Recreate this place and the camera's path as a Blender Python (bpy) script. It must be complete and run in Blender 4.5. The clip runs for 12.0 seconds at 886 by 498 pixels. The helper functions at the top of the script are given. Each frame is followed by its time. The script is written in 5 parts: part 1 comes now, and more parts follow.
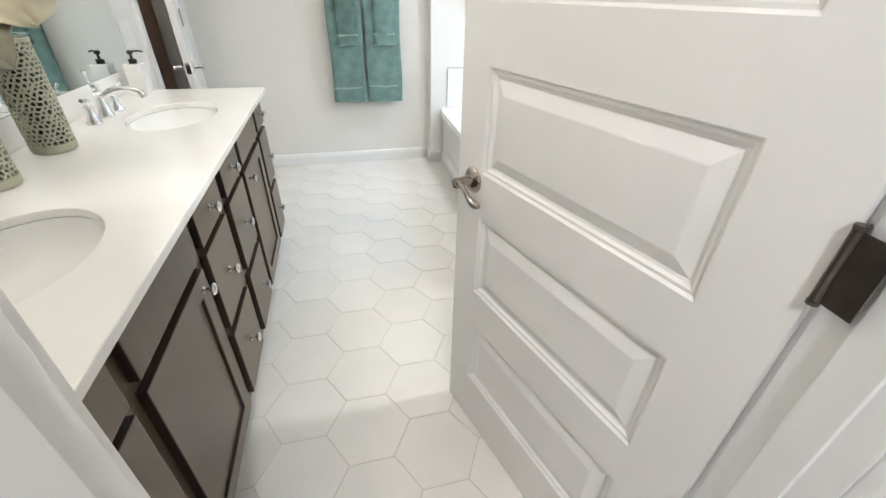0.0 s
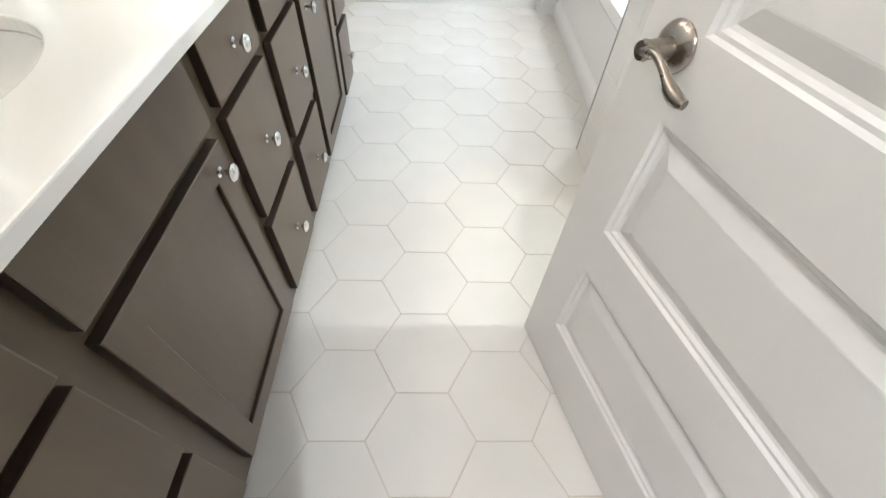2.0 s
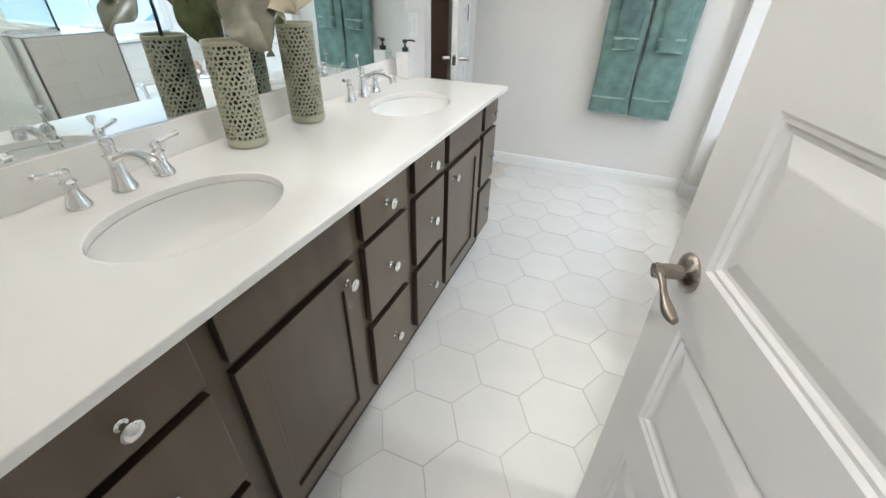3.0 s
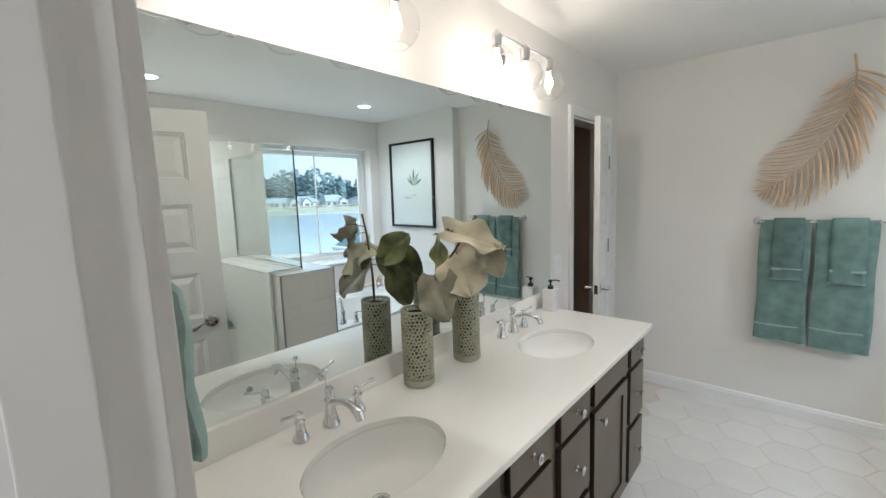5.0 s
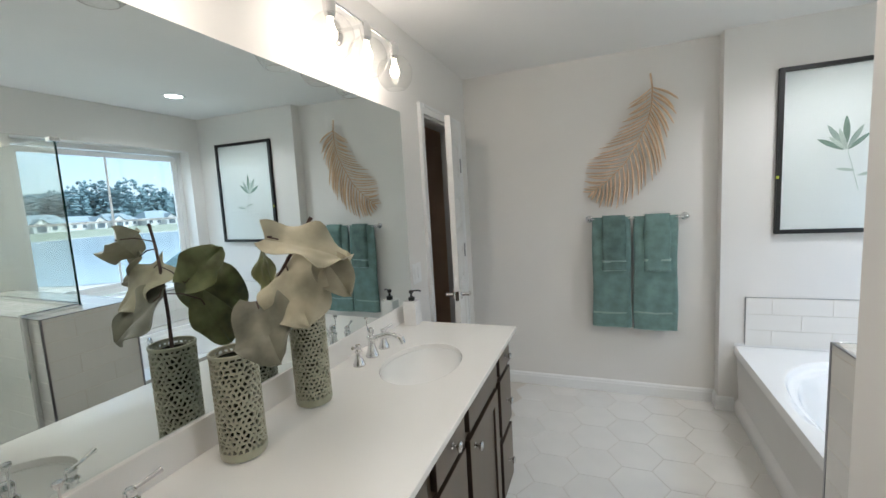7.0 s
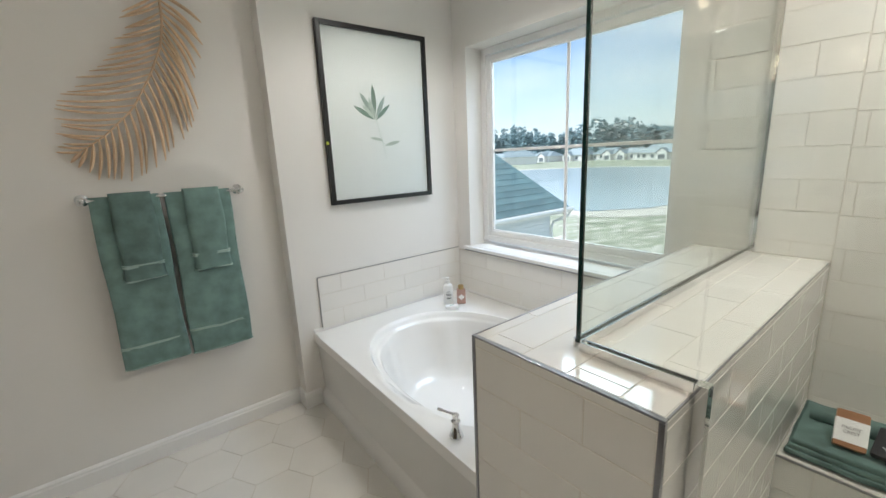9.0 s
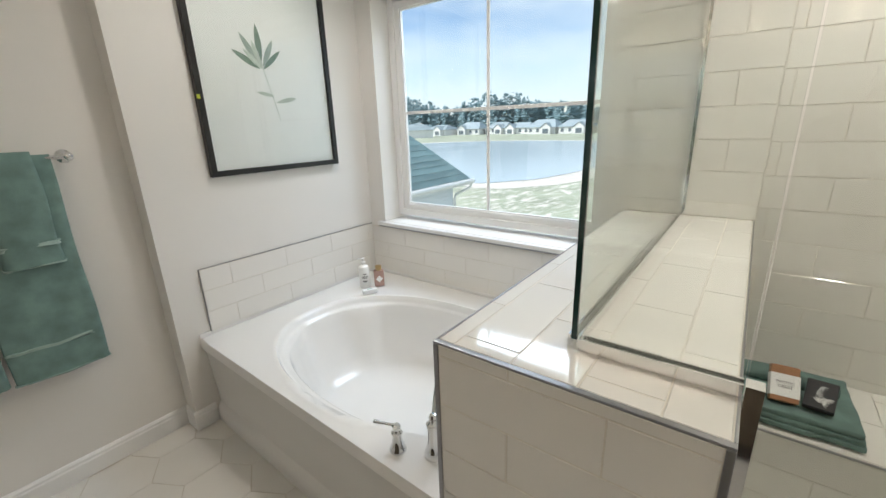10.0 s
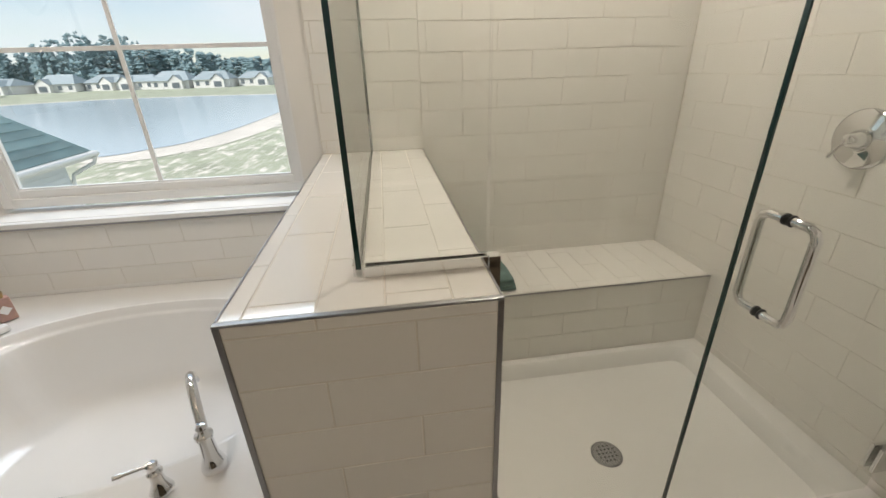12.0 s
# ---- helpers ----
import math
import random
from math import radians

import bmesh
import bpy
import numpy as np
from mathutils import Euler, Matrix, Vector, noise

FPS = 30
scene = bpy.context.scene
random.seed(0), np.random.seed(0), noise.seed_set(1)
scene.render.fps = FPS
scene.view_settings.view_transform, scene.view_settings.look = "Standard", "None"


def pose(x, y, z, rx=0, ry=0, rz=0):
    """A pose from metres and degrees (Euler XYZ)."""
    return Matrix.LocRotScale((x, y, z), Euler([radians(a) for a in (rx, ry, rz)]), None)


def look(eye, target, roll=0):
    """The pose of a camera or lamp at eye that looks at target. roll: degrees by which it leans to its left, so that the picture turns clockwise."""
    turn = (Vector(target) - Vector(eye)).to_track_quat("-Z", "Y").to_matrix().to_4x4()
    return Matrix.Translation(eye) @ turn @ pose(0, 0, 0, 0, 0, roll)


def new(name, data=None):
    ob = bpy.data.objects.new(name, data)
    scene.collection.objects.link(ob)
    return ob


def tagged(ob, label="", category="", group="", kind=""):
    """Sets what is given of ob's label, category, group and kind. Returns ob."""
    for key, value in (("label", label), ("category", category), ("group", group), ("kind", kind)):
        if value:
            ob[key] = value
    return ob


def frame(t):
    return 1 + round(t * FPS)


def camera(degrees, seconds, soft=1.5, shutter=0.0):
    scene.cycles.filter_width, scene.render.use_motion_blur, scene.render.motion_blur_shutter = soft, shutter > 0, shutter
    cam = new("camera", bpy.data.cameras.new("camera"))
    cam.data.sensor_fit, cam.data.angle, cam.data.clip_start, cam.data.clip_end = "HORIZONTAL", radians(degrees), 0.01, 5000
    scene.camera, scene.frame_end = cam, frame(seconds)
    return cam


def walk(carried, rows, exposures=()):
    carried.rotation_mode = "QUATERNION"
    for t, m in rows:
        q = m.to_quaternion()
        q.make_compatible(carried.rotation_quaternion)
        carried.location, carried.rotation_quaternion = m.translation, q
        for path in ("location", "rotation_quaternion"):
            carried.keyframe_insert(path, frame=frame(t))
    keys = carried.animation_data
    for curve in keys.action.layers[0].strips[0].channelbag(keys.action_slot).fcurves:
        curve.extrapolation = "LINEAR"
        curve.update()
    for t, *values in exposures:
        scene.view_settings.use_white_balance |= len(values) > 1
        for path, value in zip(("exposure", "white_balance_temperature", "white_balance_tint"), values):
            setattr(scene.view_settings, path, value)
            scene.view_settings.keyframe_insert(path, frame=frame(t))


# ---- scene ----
cam = camera(95.0, 12.0)
METRES, EYE, TILT, LEAN, TURN = 2.84, 1.28, 0.0, 0.0, -16.3
PATH = [
    (0, (0.8236, 1.5725, 1.3093), (1.2396, 3.2075, 0.2353), 1.28),
    (0.5, (0.825, 1.7015, 1.2294), (1.0476, 3.1236, -0.1591), 1.42),
    (1, (0.8038, 1.8534, 1.1457), (1.0077, 3.0409, -0.4506), 3.04),
    (1.5, (0.7954, 1.9201, 1.1071), (0.9613, 3.0543, -0.5318), 3.45),
    (2, (0.805, 1.9403, 1.1407), (0.8826, 3.2074, -0.4048), 3.76),
    (2.5, (0.8748, 1.9117, 1.1957), (0.7116, 3.369, -0.1643), 3.11),
    (3, (0.9569, 1.8415, 1.2938), (0.3403, 3.3969, 0.1982), 1.30),
    (3.5, (0.9672, 1.7856, 1.3737), (0.0089, 3.3152, 0.5124), -0.46),
    (5.5, (0.9804, 1.738, 1.5692), (-0.3453, 3.2306, 1.4489), -1.33),
    (6, (0.9748, 1.7374, 1.5798), (-0.3235, 3.258, 1.5343), -1.73),
    (6.5, (0.9313, 1.7911, 1.5573), (-0.1983, 3.4376, 1.443), -2.66),
    (7, (0.8494, 1.9921, 1.4964), (0.127, 3.8431, 1.2678), -3.39),
    (7.5, (0.8436, 2.211, 1.4298), (0.6737, 4.1731, 1.0818), -3.94),
    (7.7, (0.8527, 2.3286, 1.4199), (0.9168, 4.2891, 1.0296), -3.89),
    (9.3, (0.8961, 2.9063, 1.4287), (2.2424, 4.3098, 0.9623), -2.16),
    (9.5, (0.9098, 2.9519, 1.4142), (2.3169, 4.2847, 0.9206), -1.92),
    (10, (0.9968, 3.0947, 1.3739), (2.5184, 4.2556, 0.7933), -1.88),
    (10.5, (1.058, 3.208, 1.3479), (2.6877, 4.155, 0.679), -1.92),
    (11, (1.0244, 3.3281, 1.3464), (2.7648, 3.9607, 0.591), -2.37),
    (11.5, (0.9941, 3.3286, 1.3473), (2.812, 3.5485, 0.5432), -2.34),
    (12, (0.9553, 3.2262, 1.3475), (2.7636, 2.9884, 0.5269), -1.82),
]
EXPOSURES = [(0, 2.5, 5700, 10), (0.5, 2.3, 5850, 10), (1, 2.55, 5750, 10), (2, 2.7, 5650, 10), (3, 2.4, 5550, 10), (3.5, 2.3, 5500, 10), (5.5, 1.7, 5750, 10), (6.5, 1.66, 5750, 10), (7.5, 1.68, 5650, 10), (9.5, 1.36, 6300, 10), (10, 1.34, 6350, 11), (10.5, 1.14, 6200, 12), (12, 1.16, 6800, 14)]
walk(cam, [(t, look(eye, target, roll)) for t, eye, target, roll in PATH], EXPOSURES)

# ---- world, sun, exposure ----
world = bpy.data.worlds.new("sky_world")
scene.world = world
world.use_nodes = True
wn, wl = world.node_tree.nodes, world.node_tree.links
sky = wn.new("ShaderNodeTexSky")
sky.sky_type, sky.sun_disc = "NISHITA", False
sky.sun_elevation, sky.sun_rotation = radians(43), radians(321)
sky.air_density, sky.dust_density, sky.ozone_density = 1.0, 0.6, 1.6
wc, wm, wt, wr, wx = wn.new("ShaderNodeTexCoord"), wn.new("ShaderNodeMapping"), wn.new("ShaderNodeTexNoise"), wn.new("ShaderNodeValToRGB"), wn.new("ShaderNodeMix")
wm.inputs["Scale"].default_value = (1.6, 1.6, 5.5)
wt.inputs["Scale"].default_value, wt.inputs["Detail"].default_value, wt.inputs["Roughness"].default_value = 1.5, 6, 0.55
wr.color_ramp.elements[0].position, wr.color_ramp.elements[1].position = 0.30, 0.62
wx.data_type = "RGBA"
wl.new(wc.outputs["Generated"], wm.inputs["Vector"])
wl.new(wm.outputs[0], wt.inputs["Vector"])
wl.new(wt.outputs["Fac"], wr.inputs[0])
wl.new(wr.outputs[0], wx.inputs["Factor"])
wl.new(sky.outputs[0], wx.inputs["A"])
wx.inputs["B"].default_value = (4.9, 5.6, 6.1, 1)
wl.new(wx.outputs["Result"], wn["Background"].inputs[0])
wn["Background"].inputs[1].default_value = 0.078


def lamp(name, kind, m, energy, color=(1, 1, 1), **kw):
    d = bpy.data.lights.new(name, kind)
    d.energy, d.color = energy, color
    if "size" in kw:
        d.shape, d.size, d.size_y = "RECTANGLE", kw["size"], kw["size_y"]
    if "radius" in kw:
        d.shadow_soft_size = kw["radius"]
    if "angle" in kw:
        d.angle = radians(kw["angle"])
    if "spot" in kw:
        d.spot_size, d.spot_blend = radians(kw["spot"]), 0.6
    ob = new(name, d)
    ob.matrix_world = m
    return ob


lamp("sun", "SUN", look((-40, 50, 60), (0, 0, 0)), 2.0, (1, 0.97, 0.93), angle=12)

# main planes of the room
XM = -0.14      # mirror wall
XG = 2.81       # window wall
YS = 1.82       # doorway wall
YN = 5.16       # towel wall
YT = 5.06       # tub wall, which stands forward
XC = 1.575      # where it steps
HC = 2.44       # ceiling


lamp("window_light", "AREA", look((3.7, 4.27, 2.95), (1.0, 4.0, 0.5)), 22, (0.72, 0.86, 1.0), size=1.3, size_y=1.1)


# ---- materials ----
def mat(name, color, rough=0.5, metal=0.0, vary=0.0, scale=8.0, bump=0.0, bscale=60.0, coat=0.0, stretch=None, spec=None):
    m = bpy.data.materials.new(name)
    m.use_nodes = True
    n, l = m.node_tree.nodes, m.node_tree.links
    b = n["Principled BSDF"]
    b.inputs["Base Color"].default_value = (*color, 1)
    b.inputs["Roughness"].default_value = rough
    b.inputs["Metallic"].default_value = metal
    b.inputs["Coat Weight"].default_value = coat
    if spec is not None:
        b.inputs["Specular IOR Level"].default_value = spec
    tc = n.new("ShaderNodeTexCoord")
    mp = n.new("ShaderNodeMapping")
    l.new(tc.outputs["Object"], mp.inputs["Vector"])
    if stretch:
        mp.inputs["Scale"].default_value = stretch
    if vary:
        t1 = n.new("ShaderNodeTexNoise")
        t1.inputs["Scale"].default_value, t1.inputs["Detail"].default_value = scale, 6
        l.new(mp.outputs[0], t1.inputs["Vector"])
        oi = n.new("ShaderNodeObjectInfo")
        ad = n.new("ShaderNodeMath")
        ad.operation = "MULTIPLY_ADD"
        l.new(oi.outputs["Random"], ad.inputs[0])
        ad.inputs[1].default_value = 0.35
        l.new(t1.outputs["Fac"], ad.inputs[2])
        r = n.new("ShaderNodeValToRGB")
        r.color_ramp.elements[0].position, r.color_ramp.elements[1].position = 0.35, 1.0
        r.color_ramp.elements[0].color = (*[c * (1 - vary) for c in color], 1)
        r.color_ramp.elements[1].color = (*[min(1, c * (1 + vary)) for c in color], 1)
        l.new(ad.outputs[0], r.inputs[0])
        l.new(r.outputs[0], b.inputs["Base Color"])
        rr = n.new("ShaderNodeMapRange")
        rr.inputs["To Min"].default_value, rr.inputs["To Max"].default_value = max(0.0, rough - 0.06), min(1, rough + 0.06)
        l.new(t1.outputs["Fac"], rr.inputs["Value"])
        l.new(rr.outputs[0], b.inputs["Roughness"])
    if bump:
        t2 = n.new("ShaderNodeTexNoise")
        t2.inputs["Scale"].default_value, t2.inputs["Detail"].default_value = bscale, 4
        l.new(mp.outputs[0], t2.inputs["Vector"])
        bp = n.new("ShaderNodeBump")
        bp.inputs["Strength"].default_value, bp.inputs["Distance"].default_value = bump, 0.002
        l.new(t2.outputs["Fac"], bp.inputs["Height"])
        l.new(bp.outputs[0], b.inputs["Normal"])
    return m


def glass_mat(name, tint=(1, 1, 1), rough=0.0, ior=1.45, mirrorish=0.0):
    """Thin clear glass: sees straight through, with a Fresnel gloss."""
    m = bpy.data.materials.new(name)
    m.use_nodes = True
    n, l = m.node_tree.nodes, m.node_tree.links
    n.remove(n["Principled BSDF"])
    tr, gl, mx, fr = n.new("ShaderNodeBsdfTransparent"), n.new("ShaderNodeBsdfGlossy"), n.new("ShaderNodeMixShader"), n.new("ShaderNodeLayerWeight")
    tr.inputs[0].default_value = (*tint, 1)
    gl.inputs["Roughness"].default_value = rough
    fr.inputs["Blend"].default_value = 0.5
    pw, ma = n.new("ShaderNodeMath"), n.new("ShaderNodeMath")
    pw.operation, ma.operation = "POWER", "MULTIPLY_ADD"
    l.new(fr.outputs["Facing"], pw.inputs[0])
    pw.inputs[1].default_value = 5
    f0 = ((ior - 1) / (ior + 1)) ** 2
    l.new(pw.outputs[0], ma.inputs[0])
    ma.inputs[1].default_value, ma.inputs[2].default_value = 1 - f0, f0
    l.new(ma.outputs[0], mx.inputs[0])
    l.new(tr.outputs[0], mx.inputs[1])
    l.new(gl.outputs[0], mx.inputs[2])
    l.new(mx.outputs[0], n["Material Output"].inputs[0])
    return m


def emit_mat(name, color, strength):
    m = bpy.data.materials.new(name)
    m.use_nodes = True
    b = m.node_tree.nodes["Principled BSDF"]
    b.inputs["Base Color"].default_value = (*color, 1)
    b.inputs["Emission Color"].default_value = (*color, 1)
    b.inputs["Emission Strength"].default_value = strength
    return m


WALL = mat("wall_paint", (0.775, 0.757, 0.725), 0.7, vary=0.02, scale=3, bump=0.12, bscale=220)
CEIL = mat("ceiling_paint", (0.84, 0.83, 0.81), 0.8, vary=0.02, scale=2, bump=0.2, bscale=150)
TRIM = mat("trim_paint", (0.82, 0.82, 0.81), 0.35, vary=0.015, scale=5, bump=0.05, bscale=90)
DOORP = mat("door_paint", (0.78, 0.77, 0.75), 0.38, vary=0.015, scale=4, bump=0.06, bscale=120)
TILE = mat("floor_tile", (0.74, 0.72, 0.68), 0.20, vary=0.045, scale=5, bump=0.12, bscale=40)
GROUT = mat("floor_grout", (0.58, 0.535, 0.47), 0.85, vary=0.06, scale=20)
WTILE = mat("glazed_tile", (0.80, 0.78, 0.74), 0.08, vary=0.015, scale=3, bump=0.06, bscale=9, coat=0.3)
WGROUT = mat("wall_grout", (0.70, 0.66, 0.59), 0.5)
CABINET = mat("stained_wood", (0.108, 0.081, 0.052), 0.34, vary=0.22, scale=6, bump=0.15, bscale=40, stretch=(3, 3, 0.4))
CABEDGE = mat("dark_front_side", (0.030, 0.019, 0.013), 0.4, vary=0.1)
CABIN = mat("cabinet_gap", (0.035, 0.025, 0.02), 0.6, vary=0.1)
QUARTZ = mat("counter_marble", (0.86, 0.85, 0.82), 0.14, vary=0.01, scale=3, coat=0.2)
PORC = mat("porcelain", (0.88, 0.88, 0.86), 0.06, coat=0.5)
ACRYL = mat("tub_acrylic", (0.83, 0.82, 0.80), 0.12, coat=0.3, vary=0.01)
CHROME = mat("chrome", (0.78, 0.78, 0.78), 0.06, 1.0)
NICKEL = mat("brushed_nickel", (0.36, 0.32, 0.28), 0.28, 1.0, vary=0.05, scale=30)
HINGEM = mat("worn_hinge_nickel", (0.17, 0.15, 0.135), 0.3, 1.0, vary=0.2, scale=40)
STEEL = mat("satin_trim", (0.36, 0.36, 0.37), 0.32, 1.0)
MIRROR = mat("mirror_silver", (0.78, 0.84, 0.84), 0.0, 1.0)
TOWEL = mat("towel_terry", (0.150, 0.238, 0.220), 0.95, vary=0.38, scale=16, bump=1.0, bscale=420)
TOWELB = mat("towel_band", (0.34, 0.46, 0.43), 0.85, vary=0.1, scale=60, bump=0.4, bscale=500)
BLACK = mat("black_frame", (0.012, 0.012, 0.012), 0.35)
PAPER = mat("paper", (0.86, 0.86, 0.86), 0.8)
CERAMIC = mat("vase_ceramic", (0.40, 0.395, 0.285), 0.32, vary=0.14, scale=14, bump=0.2, bscale=50)
LINER = mat("liner_shade", (0.05, 0.055, 0.04), 0.12)
RATTAN = mat("dried_palm", (0.66, 0.48, 0.315), 0.8, vary=0.2, scale=18, bump=0.3, bscale=120)
CLEAR = glass_mat("clear_glass", (0.97, 0.985, 0.98))
GLOBE = glass_mat("globe_glass", (0.95, 0.95, 0.94), ior=1.75)
SHGLASS = glass_mat("shower_glass", (0.955, 0.968, 0.948), ior=1.5)
DARKEDGE = mat("glass_edge", (0.01, 0.035, 0.03), 0.1)
DARKROOM = mat("closet_wall", (0.74, 0.58, 0.46), 0.8, vary=0.03)
VINYL = mat("window_vinyl", (0.82, 0.82, 0.81), 0.35)
PLASTIC = mat("black_plastic", (0.015, 0.015, 0.015), 0.3)


# ---- builders ----
def part(name, bm, material, parent=None, label="", smooth=False, m=None, **tags):
    me = bpy.data.meshes.new(name)
    bm.to_mesh(me)
    bm.free()
    me.materials.append(material)
    if smooth:
        for p in me.polygons:
            p.use_smooth = True
        me.set_sharp_from_angle(angle=radians(40))
    ob = new(name, me)
    if parent:
        ob.parent = parent
    if m is not None:
        ob.matrix_basis = m
    return tagged(ob, label, **tags)


def thing(name, m, label, category, group=""):
    ob = new(name)
    ob.matrix_basis = m
    ob.empty_display_size = 0.05
    return tagged(ob, label, category, group)


def box(x0, x1, y0, y1, z0, z1, bevel=0.0, seg=2, bm=None):
    own = bmesh.new()
    bmesh.ops.create_cube(own, size=1, matrix=Matrix.Translation(((x0 + x1) / 2, (y0 + y1) / 2, (z0 + z1) / 2)) @ Matrix.Diagonal((abs(x1 - x0), abs(y1 - y0), abs(z1 - z0), 1)))
    if bevel:
        bmesh.ops.bevel(own, geom=own.edges[:], offset=bevel, segments=seg, affect="EDGES", profile=0.6)
    if bm is None:
        return own
    me = bpy.data.meshes.new("tmp")
    own.to_mesh(me)
    own.free()
    bm.from_mesh(me)
    bpy.data.meshes.remove(me)
    return bm


def boxes(*items, bevel=0.0):
    bm = bmesh.new()
    for it in items:
        box(*it, bevel=bevel, bm=bm)
    return bm


def lathe(profile, seg=24, bm=None, m=None):
    """profile: (radius, z) from bottom to top."""
    bm = bm or bmesh.new()
    m = m or Matrix()
    rings = []
    for r, z in profile:
        if r < 1e-5:
            rings.append([bm.verts.new(m @ Vector((0, 0, z)))])
        else:
            rings.append([bm.verts.new(m @ Vector((r * math.cos(a * math.tau / seg), r * math.sin(a * math.tau / seg), z))) for a in range(seg)])
    for a, b in zip(rings, rings[1:]):
        for i in range(seg):
            j = (i + 1) % seg
            if len(a) == 1 and len(b) == 1:
                continue
            if len(a) == 1:
                bm.faces.new((a[0], b[i], b[j]))
            elif len(b) == 1:
                bm.faces.new((a[i], a[j], b[0]))
            else:
                bm.faces.new((a[i], a[j], b[j], b[i]))
    return bm


def tube(points, radius, seg=12, bm=None, caps=True):
    """A round bar along points; radius a number or one per point."""
    bm = bm or bmesh.new()
    pts = [Vector(p) for p in points]
    rad = radius if isinstance(radius, (list, tuple)) else [radius] * len(pts)
    rings, up = [], None
    for i, p in enumerate(pts):
        d = (pts[min(i + 1, len(pts) - 1)] - pts[max(i - 1, 0)]).normalized()
        if up is None:
            up = Vector((0, 0, 1)) if abs(d.z) < 0.9 else Vector((1, 0, 0))
        a = d.cross(up).normalized()
        up = a.cross(d).normalized()
        rings.append([bm.verts.new(p + rad[i] * (math.cos(k * math.tau / seg) * a + math.sin(k * math.tau / seg) * up)) for k in range(seg)])
    for a, b in zip(rings, rings[1:]):
        for k in range(seg):
            bm.faces.new((a[k], a[(k + 1) % seg], b[(k + 1) % seg], b[k]))
    if caps:
        bm.faces.new(rings[0][::-1])
        bm.faces.new(rings[-1])
    return bm


def structure(name, bm, material, label="", **k):
    return part(name, bm, material, None, label, kind="structure", **k)


# ---- the shell ----
WIN = (3.68, 4.86, 0.86, 2.06)          # clear opening y0 y1 z0 z1 of the window, at its frame
RV = (3.60, 4.935, 0.80, 2.11)          # the opening in the wall
structure("floor", box(-2.5, 3.1, -0.6, 5.4, -0.12, -0.0022), GROUT, "beige grout bed under the floor tiles")
structure("ceiling", box(-2.5, 3.1, -0.6, 5.4, HC, HC + 0.12), CEIL, "flat white painted ceiling")
DY = (4.30, 4.93, 2.03)                 # closet opening
structure("wall_west", boxes((XM - 0.12, XM, YS - 0.12, DY[0], 0, HC), (XM - 0.12, XM, DY[0], DY[1], DY[2], HC), (XM - 0.12, XM, DY[1], YN + 0.1, 0, HC)), WALL, "pale greige painted wall behind the mirror")
structure("wall_north", boxes((XM, XC, YN, YN + 0.12, 0, HC), (XC, XG, YT, YN + 0.12, 0, HC)), WALL, "pale greige painted wall with a shallow step")
structure("wall_east", boxes((XG, XG + 0.2, YS - 0.12, RV[0], 0, HC), (XG, XG + 0.2, RV[1], YT, 0, HC), (XG, XG + 0.2, RV[0], RV[1], 0, RV[2]), (XG, XG + 0.2, RV[0], RV[1], RV[3], HC)), WALL, "pale greige painted wall round the window")
JL, JR, DT = 0.6085, 1.341, 2.02
structure("wall_south", boxes((XM, JL - 0.02, YS - 0.12, YS, 0, HC), (JR + 0.02, XG, YS - 0.12, YS, 0, HC), (JL - 0.02, JR + 0.02, YS - 0.12, YS, DT + 0.02, HC)), WALL, "pale greige painted wall with the doorway")
structure("wall_hall", boxes((-0.9, 3.0, -0.5, -0.4, 0, HC), (-1.0, -0.9, -0.5, YS - 0.12, 0, HC), (2.9, 3.0, -0.4, YS - 0.12, 0, HC), (-0.9, XM - 0.12, YS - 0.12, YS - 0.02, 0, HC), (XG + 0.0, 2.9, YS - 0.12, YS - 0.02, 0, HC)), WALL, "plain pale wall of the room behind the doorway")
structure("wall_closet", boxes((-0.95, -0.85, 3.9, YN + 0.1, 0, HC), (-0.85, XM - 0.12, 3.9, 4.0, 0, HC), (-0.85, XM - 0.12, YN + 0.0, YN + 0.1, 0, HC)), DARKROOM, "unlit brown-grey wall inside the side room")

# ---- tiles laid on walls ----
TILE_MESHES = {}


def tile_mesh(w, h, d, material, chamfer=0.0009):
    key = (round(w, 3), round(h, 3), d, material.name)
    if key not in TILE_MESHES:
        bm = bmesh.new()
        lo = [bm.verts.new((sx * w / 2, sy * h / 2, 0)) for sx, sy in ((-1, -1), (1, -1), (1, 1), (-1, 1))]
        mi = [bm.verts.new((v.co.x, v.co.y, d - chamfer)) for v in lo]
        hi = [bm.verts.new((v.co.x * (1 - 2 * chamfer / w), v.co.y * (1 - 2 * chamfer / h), d)) for v in lo]
        for a, b in ((lo, mi), (mi, hi)):
            for i in range(4):
                bm.faces.new((a[i], a[(i + 1) % 4], b[(i + 1) % 4], b[i]))
        bm.faces.new(hi)
        me = bpy.data.meshes.new("tile")
        bm.to_mesh(me)
        bm.free()
        me.materials.append(material)
        TILE_MESHES[key] = me
    return TILE_MESHES[key]


